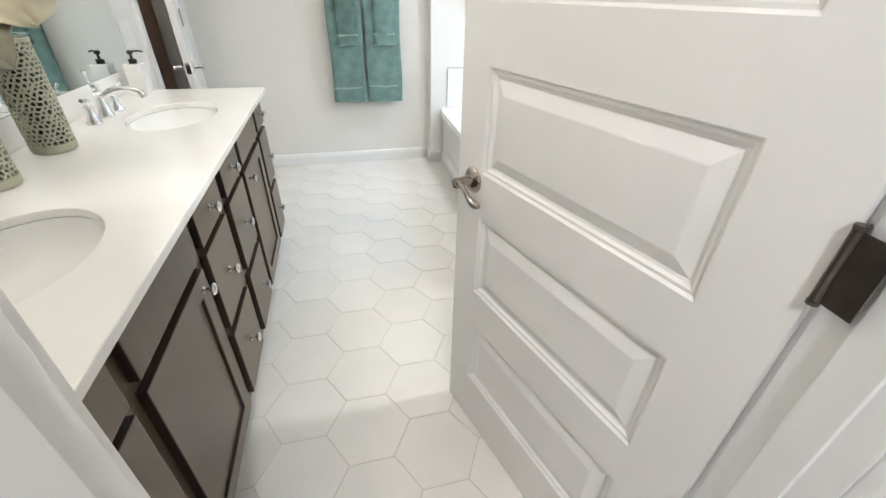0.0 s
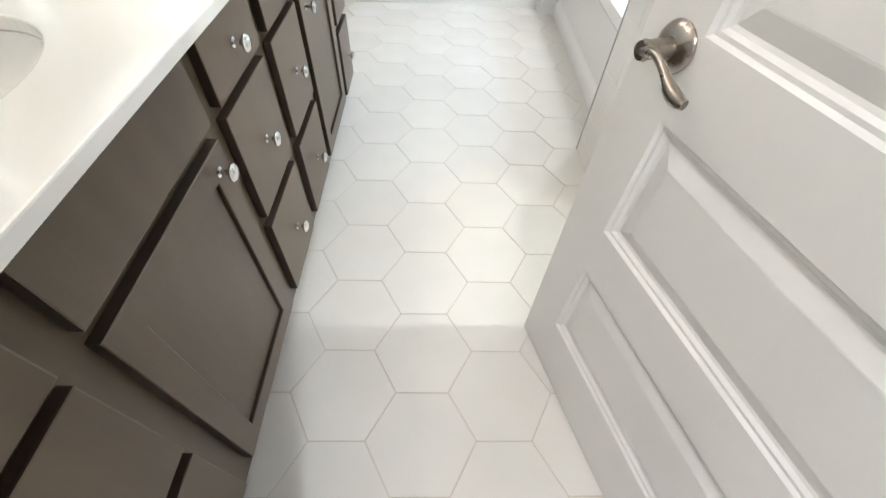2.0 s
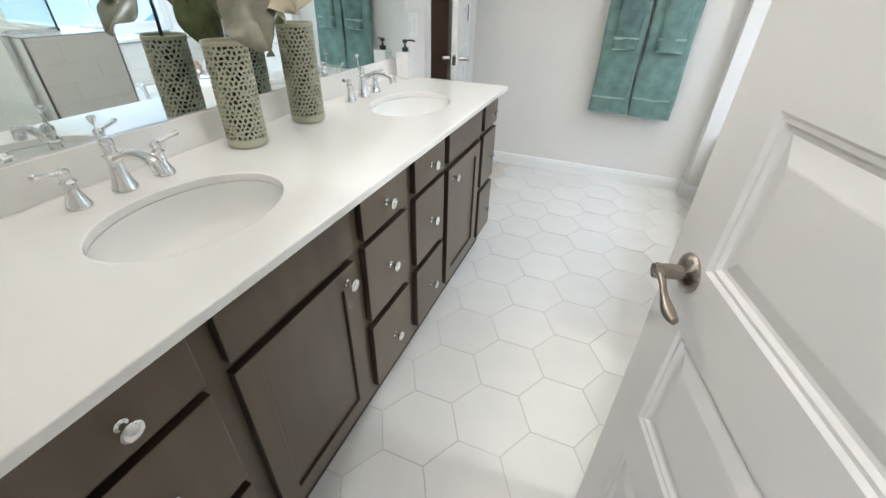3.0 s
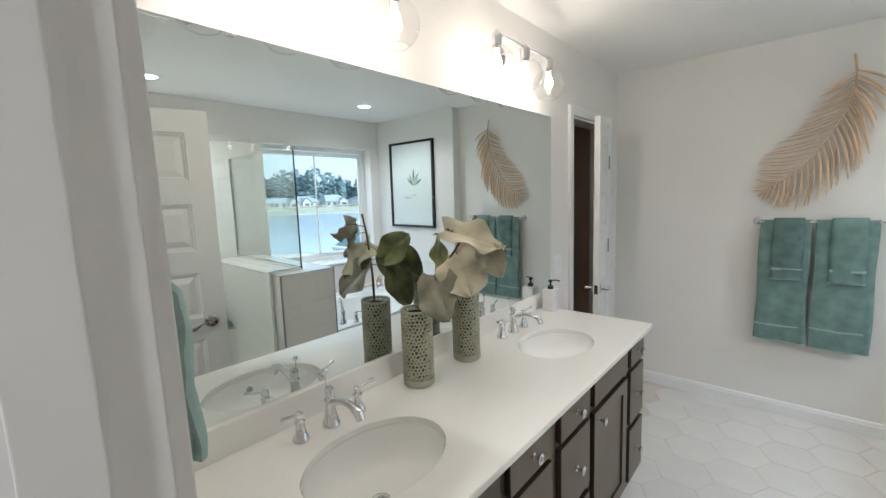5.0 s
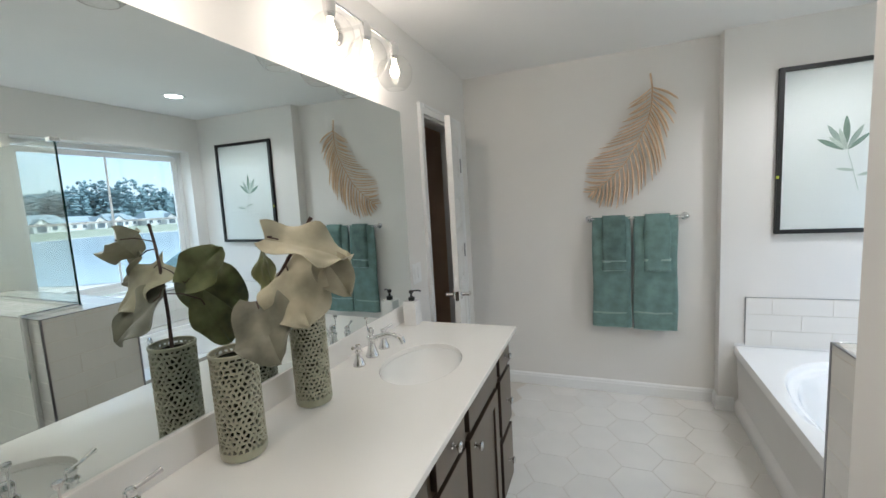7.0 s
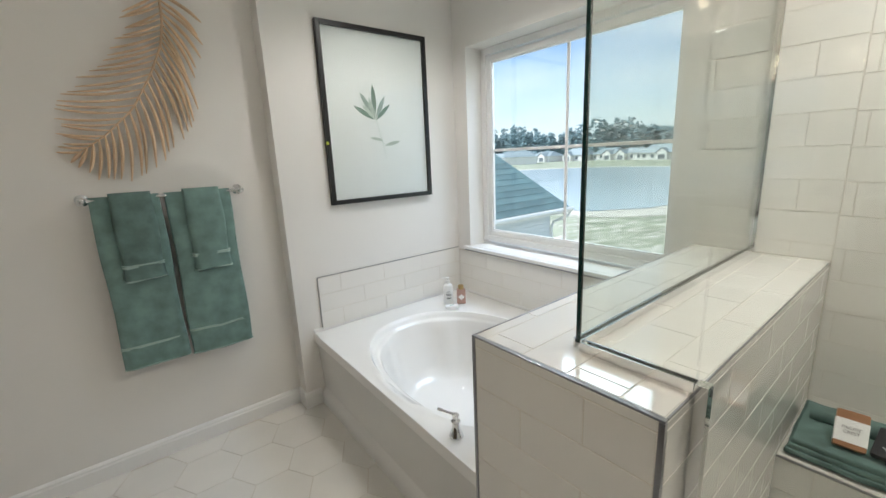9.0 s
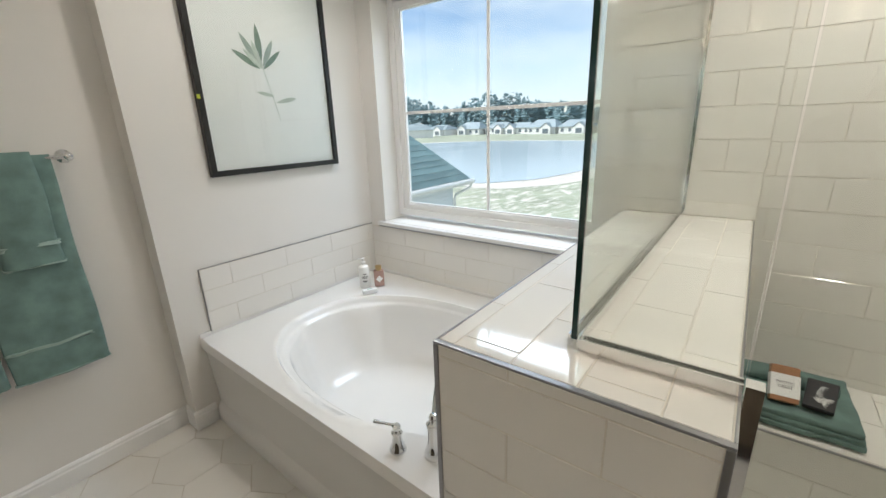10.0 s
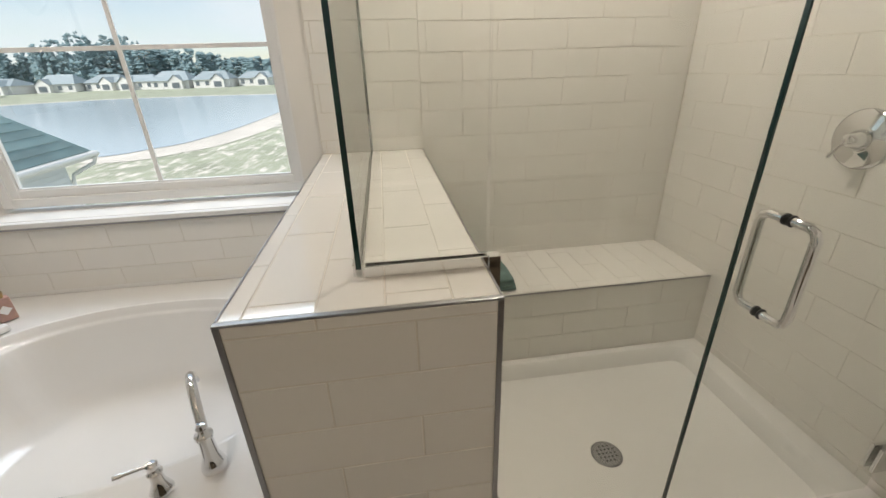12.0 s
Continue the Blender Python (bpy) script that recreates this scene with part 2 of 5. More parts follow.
def tile_field(parent, origin, u, v, width, height, pu=0.302, pv=0.1035, shift=0.0, vshift=0.0, gap=0.0026, d=0.008, holes=()):
    """Running-bond tiles from origin, rows along u and rising along v; the last ones are cut."""
    u, v = Vector(u), Vector(v)
    n = u.cross(v)
    rows = int(math.ceil((height + vshift) / pv)) + 1
    for r in range(rows):
        b0, b1 = max(0, r * pv - vshift), min(height, (r + 1) * pv - vshift)
        if b1 - b0 < 0.012:
            continue
        start = -((shift + (r % 2) * pu / 2) % pu)
        while start < width:
            a0, a1 = max(0, start), min(width, start + pu)
            start += pu
            if a1 - a0 < 0.012 or any(h[0] <= (a0 + a1) / 2 <= h[1] and h[2] <= (b0 + b1) / 2 <= h[3] for h in holes):
                continue
            ob = new("tile", tile_mesh(a1 - a0 - gap, b1 - b0 - gap, d, WTILE))
            c = Vector(origin) + u * (a0 + a1) / 2 + v * (b0 + b1) / 2
            ob.matrix_basis = Matrix((u, v, n)).transposed().to_4x4()
            ob.matrix_basis.translation = c
            ob.matrix_basis = Matrix.Translation(c) @ Matrix((u, v, n)).transposed().to_4x4()
            ob.parent = parent


# ---- trim ----
def moulding(x0, y0, x1, y1, side, height=0.095, thick=0.014):
    """A baseboard with a stepped top along a line; side is the normal it stands out to."""
    d = Vector((x1 - x0, y1 - y0, 0))
    L, d = d.length, d.normalized()
    s = Vector((*side, 0))
    prof = ((0, 0), (thick, 0), (thick, height * 0.72), (thick * 0.75, height * 0.80), (thick * 0.75, height * 0.88), (thick * 0.35, height * 0.97), (0, height))
    bm = bmesh.new()
    rings = [[bm.verts.new(Vector((x0, y0, 0)) + d * k + s * a + Vector((0, 0, b))) for a, b in prof] for k in (0, L)]
    for i in range(len(prof)):
        j = (i + 1) % len(prof)
        bm.faces.new((rings[0][i], rings[0][j], rings[1][j], rings[1][i]))
    bm.faces.new(rings[0][::-1])
    bm.faces.new(rings[1])
    bmesh.ops.recalc_face_normals(bm, faces=bm.faces[:])
    return bm


for x0, y0, x1, y1, side in ((XM, YN, XC, YN, (0, -1)), (XC, YN, XC, YT, (-1, 0)), (XC - 0.014, YT, 1.665, YT, (0, -1)), (XM, 3.90, XM, 4.24, (1, 0)), (XM, 5.0, XM, YN, (1, 0)), (1.435, YS, 1.50, YS, (0, 1)), (0.47, YS, 0.545, YS, (0, 1))):
    structure("baseboard", moulding(x0, y0, x1, y1, side), TRIM, "white painted moulded baseboard")


def casing(axis, at, a0, a1, top, out, w=0.058, t=0.016):
    """Door casing round an opening: two legs and a head, each a flat board with a raised back band."""
    items = []
    for lo, hi, z0, z1 in ((a0 - w, a0, 0, top + w), (a1, a1 + w, 0, top + w), (a0, a1, top, top + w)):
        p = (at, at + out * t)
        q = (at + out * t, at + out * (t + 0.005))
        band = (lo, lo + 0.018, z0, z1) if hi == a0 else (hi - 0.018, hi, z0, z1) if lo == a1 else (lo, hi, z1 - 0.018, z1)
        for (p0, p1), (l0, l1, s0, s1) in ((p, (lo, hi, z0, z1)), (q, band)):
            items.append((min(p0, p1), max(p0, p1), l0, l1, s0, s1) if axis == "x" else (l0, l1, min(p0, p1), max(p0, p1), s0, s1))
    return boxes(*items, bevel=0.002)


# main doorway: jamb, stop, casings
structure("door_jamb", boxes((JL - 0.02, JL, YS - 0.12, YS, 0, DT), (JR, JR + 0.02, YS - 0.12, YS, 0, DT), (JL - 0.02, JR + 0.02, YS - 0.12, YS, DT, DT + 0.02),
                             (JL, JL + 0.010, YS - 0.085, YS - 0.040, 0, DT - 0.01), (JR - 0.010, JR, YS - 0.085, YS - 0.040, 0, DT - 0.01), (JL, JR, YS - 0.085, YS - 0.040, DT - 0.01, DT), bevel=0.0015), TRIM, "white painted door jamb with its stop")
structure("door_casing", casing("y", YS, JL - 0.006, JR + 0.006, DT + 0.006, 1), TRIM, "white painted moulded door casing")
structure("door_casing", casing("y", YS - 0.12, JL - 0.006, JR + 0.006, DT + 0.006, -1), TRIM, "white painted moulded door casing")
structure("door_casing", casing("x", XM, DY[0], DY[1], DY[2], 1), TRIM, "white painted moulded casing of the side room")
structure("door_jamb", boxes((XM - 0.12, XM, DY[0], DY[0] + 0.015, 0, DY[2]), (XM - 0.12, XM, DY[1] - 0.015, DY[1], 0, DY[2]), (XM - 0.12, XM, DY[0] + 0.015, DY[1] - 0.015, DY[2] - 0.015, DY[2]), bevel=0.0015), TRIM, "white painted jamb of the side room")


# ---- doors ----
def panel_door(width, height, m, label, panels, s0, s1):
    """A moulded door: X along its width from the hinge, face at y = 0 and the back at -0.035."""
    door = thing("panel_door", m, label, "door")
    bm = bmesh.new()
    zs = [0.0] + [z for p in panels for z in p] + [height]
    T = 0.035
    # stiles and rails on both faces as one welded slab of boxes
    box(0, s0, -T, 0, 0, height, bm=bm)
    box(s1, width, -T, 0, 0, height, bm=bm)
    for a, b in zip(zs[0::2], zs[1::2]):
        box(s0, s1, -T, 0, a, b, bm=bm)
    part("leaf", bm, DOORP, door)
    for z0, z1 in panels:
        bm = bmesh.new()
        for sgn, y in ((1, 0.0), (-1, -T)):
            steps = ((0.0, 0.0), (0.005, 0.0055), (0.011, 0.0055), (0.016, 0.011), (0.022, 0.0125), (0.050, 0.003), (0.053, 0.0025))
            rings = []
            for inset, deep in steps:
                yy = y - sgn * deep
                rings.append([bm.verts.new((x, yy, z)) for x, z in ((s0 + inset, z0 + inset), (s1 - inset, z0 + inset), (s1 - inset, z1 - inset), (s0 + inset, z1 - inset))])
            for a, b in zip(rings, rings[1:]):
                for i in range(4):
                    q = (a[i], a[(i + 1) % 4], b[(i + 1) % 4], b[i])
                    bm.faces.new(q if sgn > 0 else q[::-1])
            bm.faces.new(rings[-1] if sgn > 0 else rings[-1][::-1])
        bmesh.ops.recalc_face_normals(bm, faces=bm.faces[:])
        part("door_panel", bm, DOORP, door)
    return door


def lever_set(door, s, z, y, sgn, reach, material=NICKEL):
    """A round rose with a curved lever; sgn is the side it stands out to, reach the way the lever points."""
    m = Matrix.Translation((s, y, z)) @ Matrix.Rotation(radians(-90 * sgn), 4, "X")
    rose = part("door_handle", lathe([(0, 0), (0.033, 0), (0.034, 0.003), (0.031, 0.008), (0.022, 0.012), (0.0135, 0.014), (0.0125, 0.045), (0.014, 0.052), (0.012, 0.058), (0, 0.060)], 32), material, door, smooth=True, m=m)
    pts, rad = [], []
    for k in range(15):
        f = k / 14
        pts.append((reach * (0.002 + 0.098 * f), sgn * (0.052 + 0.006 * math.sin(f * 3.1)), 0.010 * math.sin(f * 5.2) - 0.012 * f))
        rad.append(0.0085 - 0.003 * math.sin(f * 3.14) if f < 0.6 else 0.0061 + 0.004 * math.sin((f - 0.6) / 0.4 * 3.0))
    bm = tube(pts, rad, 14)
    lever = part("lever", bm, material, rose, smooth=True)
    lever.matrix_basis = m.inverted() @ Matrix.Translation((s, y, z))
    return rose


def hinge(door, m, material=NICKEL):
    h = part("hinge", tube([(0, 0, -0.045), (0, 0, 0.045)], 0.006, 12), material, door, smooth=True, m=m)
    part("knuckle", tube([(0, 0, -0.051), (0, 0, -0.046)], 0.0068, 12), material, h, smooth=True)
    part("knuckle", tube([(0, 0, 0.046), (0, 0, 0.051)], 0.0068, 12), material, h, smooth=True)
    return h


PANELS = [(0.200 + 0.3622 * k, 0.442 + 0.3622 * k) for k in range(5)]
DM = Matrix.Translation((1.3228, 1.8236, 0)) @ Matrix.Rotation(radians(105.74), 4, "Z")
main_door = panel_door(0.7670, 2.005, DM @ Matrix.Translation((0, 0, 0.008)), "white five-panel door standing open beside the doorway", PANELS, 0.110, 0.660)
lever_set(main_door, 0.694, 0.897, 0, 1, -1)
lever_set(main_door, 0.694, 0.897, -0.035, -1, -1)
part("latch_plate", box(0.7665, 0.7685, -0.029, -0.006, 0.88, 0.935, 0.0008), NICKEL, main_door)
for z in (0.25, 1.06, 1.80):
    h = hinge(main_door, pose(-0.004, 0.004, z), HINGEM)
    lf = box(-0.001, 0.0, -0.034, 0.0, -0.045, 0.045, 0.0)
    part("hinge_leaf", lf, HINGEM, h)
    bm = box(-0.040, -0.003, -0.0008, 0.0008, -0.045, 0.045, 0.0)
    lf = part("hinge_leaf", bm, HINGEM, h)
    lf.matrix_basis = pose(0, 0, 0, 0, 0, -20)

CM = Matrix.Translation((XM + 0.018, 4.925, 0)) @ Matrix.Rotation(math.atan2(-0.585, 0.150), 4, "Z")
side_door = panel_door(0.605, 2.0, CM @ Matrix.Translation((0, 0, 0.008)), "white panelled side-room door standing ajar by the towel wall", PANELS, 0.09, 0.515)
lever_set(side_door, 0.550, 0.90, 0, 1, -1, CHROME)
lever_set(side_door, 0.550, 0.90, -0.035, -1, -1, CHROME)
part("latch_plate", box(0.604, 0.6065, -0.029, -0.006, 0.87, 0.93, 0.0008), CHROME, side_door)
for z in (0.25, 1.12, 1.75):
    hinge(side_door, pose(-0.002, 0.004, z), STEEL)

# ---- vanity ----
VY0, VY1, CT = YS + 0.004, 3.875, 0.885
van = thing("vanity_cabinet", pose(XM, VY0, 0), "dark brown stained wooden double vanity cabinet under a white top", "cabinet")
V = Matrix.Translation((-XM, -VY0, 0))


def vpart(name, bm, material, parent=van, label="", smooth=False):
    bm.transform(V)
    return part(name, bm, material, parent, label, smooth)


FR = 0.412
vpart("carcass", boxes((XM + 0.003, FR - 0.02, VY0, VY0 + 0.018, 0.10, 0.863), (XM + 0.003, FR - 0.02, 3.845, 3.863, 0.10, 0.863), (XM + 0.003, FR - 0.02, VY0 + 0.018, 3.845, 0.10, 0.118), (XM + 0.003, XM + 0.013, VY0 + 0.018, 3.845, 0.118, 0.863)), CABINET)
COLS = {"a": (1.862, 2.106), "s": (2.155, 2.548), "b": (2.600, 2.850), "c": (2.912, 3.160), "t": (3.206, 3.602), "d": (3.650, 3.855)}
ys = sorted(v for c in COLS.values() for v in c)
stiles = [(VY0, ys[0] + 0.012)] + [(ys[i] - 0.012, ys[i + 1] + 0.012) for i in range(1, 11, 2)] + [(ys[-1] - 0.012, 3.863)]
vpart("face_frame", boxes(*[(FR - 0.02, FR, a, b, 0.10, 0.863) for a, b in stiles], *[(FR - 0.0205, FR - 0.0005, VY0, 3.863, a, b) for a, b in ((0.10, 0.158), (0.395, 0.452), (0.688, 0.738), (0.835, 0.863))]), CABINET)
# Dark sheet behind the frame stands in for shade within the cabinet.
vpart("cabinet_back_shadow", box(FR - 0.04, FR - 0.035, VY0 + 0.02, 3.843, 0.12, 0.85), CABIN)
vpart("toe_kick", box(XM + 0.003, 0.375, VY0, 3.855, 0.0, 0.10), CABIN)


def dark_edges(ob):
    """The sides of a front take a darker colour than its face."""
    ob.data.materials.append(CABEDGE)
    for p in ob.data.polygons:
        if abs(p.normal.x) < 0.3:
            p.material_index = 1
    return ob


def knob(parent, y, z):
    k = part("knob", lathe([(0, 0), (0.010, 0), (0.010, 0.002), (0.0055, 0.005), (0.005, 0.014), (0.009, 0.018), (0.0155, 0.022), (0.0165, 0.026), (0.013, 0.030), (0, 0.0325)], 24), CHROME, parent, "polished chrome mushroom knob", smooth=True)
    k.matrix_basis = Matrix.Translation((FR + 0.022 - XM, y - VY0, z)) @ Matrix.Rotation(radians(90), 4, "Y")
    return k


for c in "abcd":
    y0, y1 = COLS[c]
    for z0, z1 in ((0.722, 0.843), (0.438, 0.700), (0.142, 0.408)):
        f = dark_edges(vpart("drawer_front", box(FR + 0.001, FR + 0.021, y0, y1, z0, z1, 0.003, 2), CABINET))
        knob(f, (y0 + y1) / 2, (z0 + z1) / 2)
def shaker(x0, x1, y0, y1, z0, z1, w):
    """A framed cabinet door in one mesh, with a sunk middle."""
    bm = bmesh.new()
    rings = []
    for x, i in ((x0, 0.0), (x1 - 0.0015, 0.0), (x1, 0.0015), (x1, w - 0.0015), (x1 - 0.0015, w), (x0 + 0.010, w)):
        rings.append([bm.verts.new((x, a, b)) for a, b in ((y0 + i, z0 + i), (y1 - i, z0 + i), (y1 - i, z1 - i), (y0 + i, z1 - i))])
    for a, b in zip(rings, rings[1:]):
        for i in range(4):
            bm.faces.new((a[i], a[(i + 1) % 4], b[(i + 1) % 4], b[i]))
    bm.faces.new(rings[0][::-1])
    bm.faces.new(rings[-1])
    bmesh.ops.recalc_face_normals(bm, faces=bm.faces[:])
    return bm


for c, ky in (("s", 2.505), ("t", 3.248)):
    y0, y1 = COLS[c]
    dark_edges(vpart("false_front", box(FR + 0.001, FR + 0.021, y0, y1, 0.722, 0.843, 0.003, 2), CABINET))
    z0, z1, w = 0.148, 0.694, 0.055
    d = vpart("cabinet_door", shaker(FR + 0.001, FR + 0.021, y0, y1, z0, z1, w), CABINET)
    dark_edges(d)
    vpart("inset_panel", box(FR + 0.0112, FR + 0.013, y0 + w + 0.003, y1 - w - 0.003, z0 + w + 0.003, z1 - w - 0.003), CABINET, d)
    knob(d, ky, 0.655)

# worktop with two oval cut-outs
SINKS = ((0.190, 2.352), (0.195, 3.372))
SA, SB = 0.150, 0.205


def holed_slab(x0, x1, y0, y1, z0, z1, holes, a, b, seg=64):
    bm = bmesh.new()
    edges = []
    loops = [[(x0, y0), (x1, y0), (x1, y1), (x0, y1)]] + [[(cx + a * math.cos(k * math.tau / seg), cy + b * math.sin(k * math.tau / seg)) for k in range(seg)] for cx, cy in holes]
    for lp in loops:
        vs = [bm.verts.new((x, y, z1)) for x, y in lp]
        edges += [bm.edges.new((vs[i], vs[(i + 1) % len(vs)])) for i in range(len(vs))]
    bmesh.ops.triangle_fill(bm, use_beauty=True, use_dissolve=False, edges=edges)
    ext = bmesh.ops.extrude_face_region(bm, geom=bm.faces[:])
    bmesh.ops.translate(bm, vec=(0, 0, z0 - z1), verts=[e for e in ext["geom"] if isinstance(e, bmesh.types.BMVert)])
    bmesh.ops.recalc_face_normals(bm, faces=bm.faces[:])
    rim = [e for e in bm.edges if all(abs(v.co.z - z1) < 1e-5 for v in e.verts) and len(e.link_faces) == 2 and abs(e.link_faces[0].normal.z - e.link_faces[1].normal.z) > 0.5]
    bmesh.ops.bevel(bm, geom=rim, offset=0.003, segments=2, affect="EDGES", profile=0.5)
    return bm


top = part("vanity_worktop", holed_slab(XM + 0.001, 0.467, YS + 0.003, VY1, CT - 0.020, CT, SINKS, SA, SB), QUARTZ, label="glossy white cultured marble worktop on the dark vanity", category="worktop")
part("backsplash", box(XM + 0.001, XM + 0.020, YS + 0.003, VY1, CT + 0.0005, CT + 0.090, 0.002), QUARTZ, top)

for cx, cy in SINKS:
    sink = thing("sink", pose(cx, cy, CT - 0.020), "white oval undermount porcelain basin set in the worktop", "sink", "basins of the vanity")
    bm = bmesh.new()
    seg = 48
    rings = []
    for f, z in ((1.06, -0.001), (0.995, -0.002), (0.985, -0.02), (0.94, -0.050), (0.84, -0.078), (0.64, -0.096), (0.4, -0.105), (0.12, -0.109)):
        rings.append([bm.verts.new((SA * f * math.cos(k * math.tau / seg), SB * f * math.sin(k * math.tau / seg), z)) for k in range(seg)])
    for a, b in zip(rings, rings[1:]):
        for k in range(seg):
            bm.faces.new((a[k], a[(k + 1) % seg], b[(k + 1) % seg], b[k]))
    bm.faces.new(rings[-1])
    part("bowl", bm, PORC, sink, smooth=True)
    part("drain", lathe([(0, 0.002), (0.012, 0.004), (0.022, 0.003), (0.026, 0.0)], 24), CHROME, sink, smooth=True, m=pose(0, 0, -0.1085))
    part("overflow_hole", lathe([(0, 0.001), (0.007, 0.001), (0.010, 0.003), (0.012, 0.0)], 20), STEEL, sink, smooth=True, m=pose(SA * 0.945, 0, -0.045, 0, -75, 0))


def bell(h=0.075, r=0.024):
    return [(0, 0), (r, 0), (r, 0.006), (r * 0.92, 0.010), (r * 0.80, 0.018), (r * 0.60, h * 0.45), (r * 0.52, h * 0.70), (r * 0.50, h * 0.80), (r * 0.66, h * 0.84), (r * 0.66, h * 0.88), (r * 0.50, h * 0.92), (r * 0.42, h), (r * 0.50, h * 1.06), (r * 0.50, h * 1.2), (r * 0.35, h * 1.26), (0, h * 1.27)]


def widespread_faucet(m, tall=1.0, spread=0.098, reach=0.125, rod=True, turn=0, label="polished chrome widespread basin faucet with two lever handles"):
    f = thing("faucet", m, label, "faucet", "faucets of the vanity" if rod else "")
    sp = part("spout_body", lathe([(r, z * tall * 1.15) for r, z in bell(0.082, 0.027)], 28), CHROME, f, smooth=True)
    z0 = 0.070 * tall
    pts = [(0.004, 0, z0)] + [(0.012 + reach * k / 10, 0, z0 + (0.022 * math.sin(k / 10 * 2.6) if tall < 1.3 else 0.10 * math.sin(k / 10 * 2.75)) + 0.004) for k in range(11)]
    pts.append((pts[-1][0] + 0.008, 0, pts[-1][2] - 0.020))
    part("spout", tube(pts, [0.011] * 3 + [0.0105] * 7 + [0.012, 0.0135, 0.0135], 16), CHROME, f, smooth=True)
    if rod:
        part("lift_rod", tube([(-0.012, 0, 0.08), (-0.016, 0, 0.150)], 0.0022, 8), CHROME, f, smooth=True)
        part("lift_knob", lathe([(0, 0), (0.004, 0.001), (0.007, 0.006), (0.009, 0.012), (0.008, 0.015), (0, 0.017)], 16), CHROME, f, smooth=True, m=pose(-0.016, 0, 0.148))
    for s in (-1, 1):
        h = part("handle", lathe(bell(0.066, 0.024), 24), CHROME, f, smooth=True, m=pose(0, s * spread, 0))
        a = math.atan2(s * 1.0, 0.25) if turn == 0 else math.atan2(s * 1.0, -0.15)
        L = 0.058
        dx, dy = math.cos(a) * L, math.sin(a) * L
        part("lever", tube([(0, 0, 0.078), (dx * 0.25, dy * 0.25, 0.080), (dx * 0.8, dy * 0.8, 0.087), (dx * 0.86, dy * 0.86, 0.088), (dx, dy, 0.090)], [0.006, 0.0042, 0.0048, 0.0065, 0.0060], 12), CHROME, h, smooth=True)
    return f


for cx, cy in SINKS:
    widespread_faucet(pose(-0.030, cy + 0.006, CT + 0.0005))

# mirror with its clips
glass_bm = box(XM + 0.001, XM + 0.009, YS + 0.008, 3.953, CT + 0.0915, 1.974)
for v in glass_bm.verts:
    if v.co.x > XM + 0.003:
        v.co.x = XM + 0.0090 + (v.co.y - 2.15) * 0.0092 + (v.co.z - 1.4) * 0.0071
mirror = part("wall_mirror", glass_bm, MIRROR, label="large frameless wall mirror resting on the backsplash", category="mirror")
for y, z in ((2.215, 1.9745), (3.46, 1.9745), (2.23, 0.979)):
    gx = XM + 0.003 + (y - 2.15) * 0.0092 + (z - 1.4) * 0.0071
    part("mirror_clip", tube([(gx + 0.004, y - 0.011, z), (gx + 0.010, y - 0.008, z + (-0.009 if z > 1.5 else 0.009)), (gx + 0.010, y + 0.008, z + (-0.009 if z > 1.5 else 0.009)), (gx + 0.004, y + 0.011, z)], 0.0025, 8), CHROME, mirror)

# light switch
sw = thing("light_switch", pose(XM, 4.085, 1.10), "white plastic double light switch on the painted wall", "light switch")
part("cover_plate", box(0, 0.005, -0.058, 0.058, -0.058, 0.058, 0.002), VINYL, sw)
for y in (-0.023, 0.023):
    part("rocker", box(0.005, 0.009, y - 0.016, y + 0.016, -0.033, 0.033, 0.0015), VINYL, sw)

# ---- vanity lights ----
BULB = emit_mat("bulb_glow", (1.0, 0.82, 0.60), 5)


def vanity_light(y):
    f = thing("vanity_light", pose(XM, y, 2.20), "polished nickel wall light with three clear globes above the mirror", "wall light", "wall lights above the mirror")
    part("canopy", lathe([(0, 0), (0.052, 0), (0.052, 0.008), (0.046, 0.016), (0.026, 0.022), (0, 0.022)], 32), CHROME, f, smooth=True, m=pose(0, 0, 0, 0, 90, 0))
    part("arm", tube([(0.02, 0, 0), (0.145, 0, 0.0)], 0.008, 12), CHROME, f, smooth=True)
    part("cross_bar", tube([(0.145, -0.245, 0.004), (0.145, 0.245, 0.004)], 0.0055, 12), CHROME, f, smooth=True)
    for k in (-1, 0, 1):
        c = pose(0.145, k * 0.232, 0.004)
        s = part("socket", lathe([(0, -0.066), (0.015, -0.066), (0.018, -0.055), (0.021, -0.052), (0.0225, -0.020), (0.0225, -0.008), (0.018, 0.0), (0.008, 0.006), (0.008, 0.012), (0, 0.013)], 24), CHROME, f, smooth=True, m=c)
        prof = []
        for i in range(17):
            a = radians(20 + (148 - 20) * i / 16)
            prof.append((0.078 * math.sin(a), -0.125 + 0.078 * math.cos(a)))
        g = part("globe_shade", lathe(prof, 32), GLOBE, s, "clear open-bottomed glass globe", smooth=True)
        g.visible_shadow = False
        rim = lathe([(prof[-1][0] + 0.0012 * math.cos(radians(60 * i)), prof[-1][1] + 0.0012 * math.sin(radians(60 * i))) for i in range(7)], 32)
        part("rim", rim, GLOBE, g, smooth=True).visible_shadow = False
        b = part("bulb", lathe([(0, -0.142), (0.012, -0.139), (0.020, -0.128), (0.021, -0.114), (0.015, -0.095), (0.010, -0.082), (0.010, -0.066)], 20), BULB, s, "glowing warm bulb", smooth=True)
        b.visible_shadow = False
        lamp("bulb_light", "POINT", Matrix.Translation((XM, y, 2.20)) @ c @ Matrix.Translation((0, 0, -0.118)), 0.42, (1, 0.84, 0.68), radius=0.02)


for y in (2.43, 3.462):
    vanity_light(y)


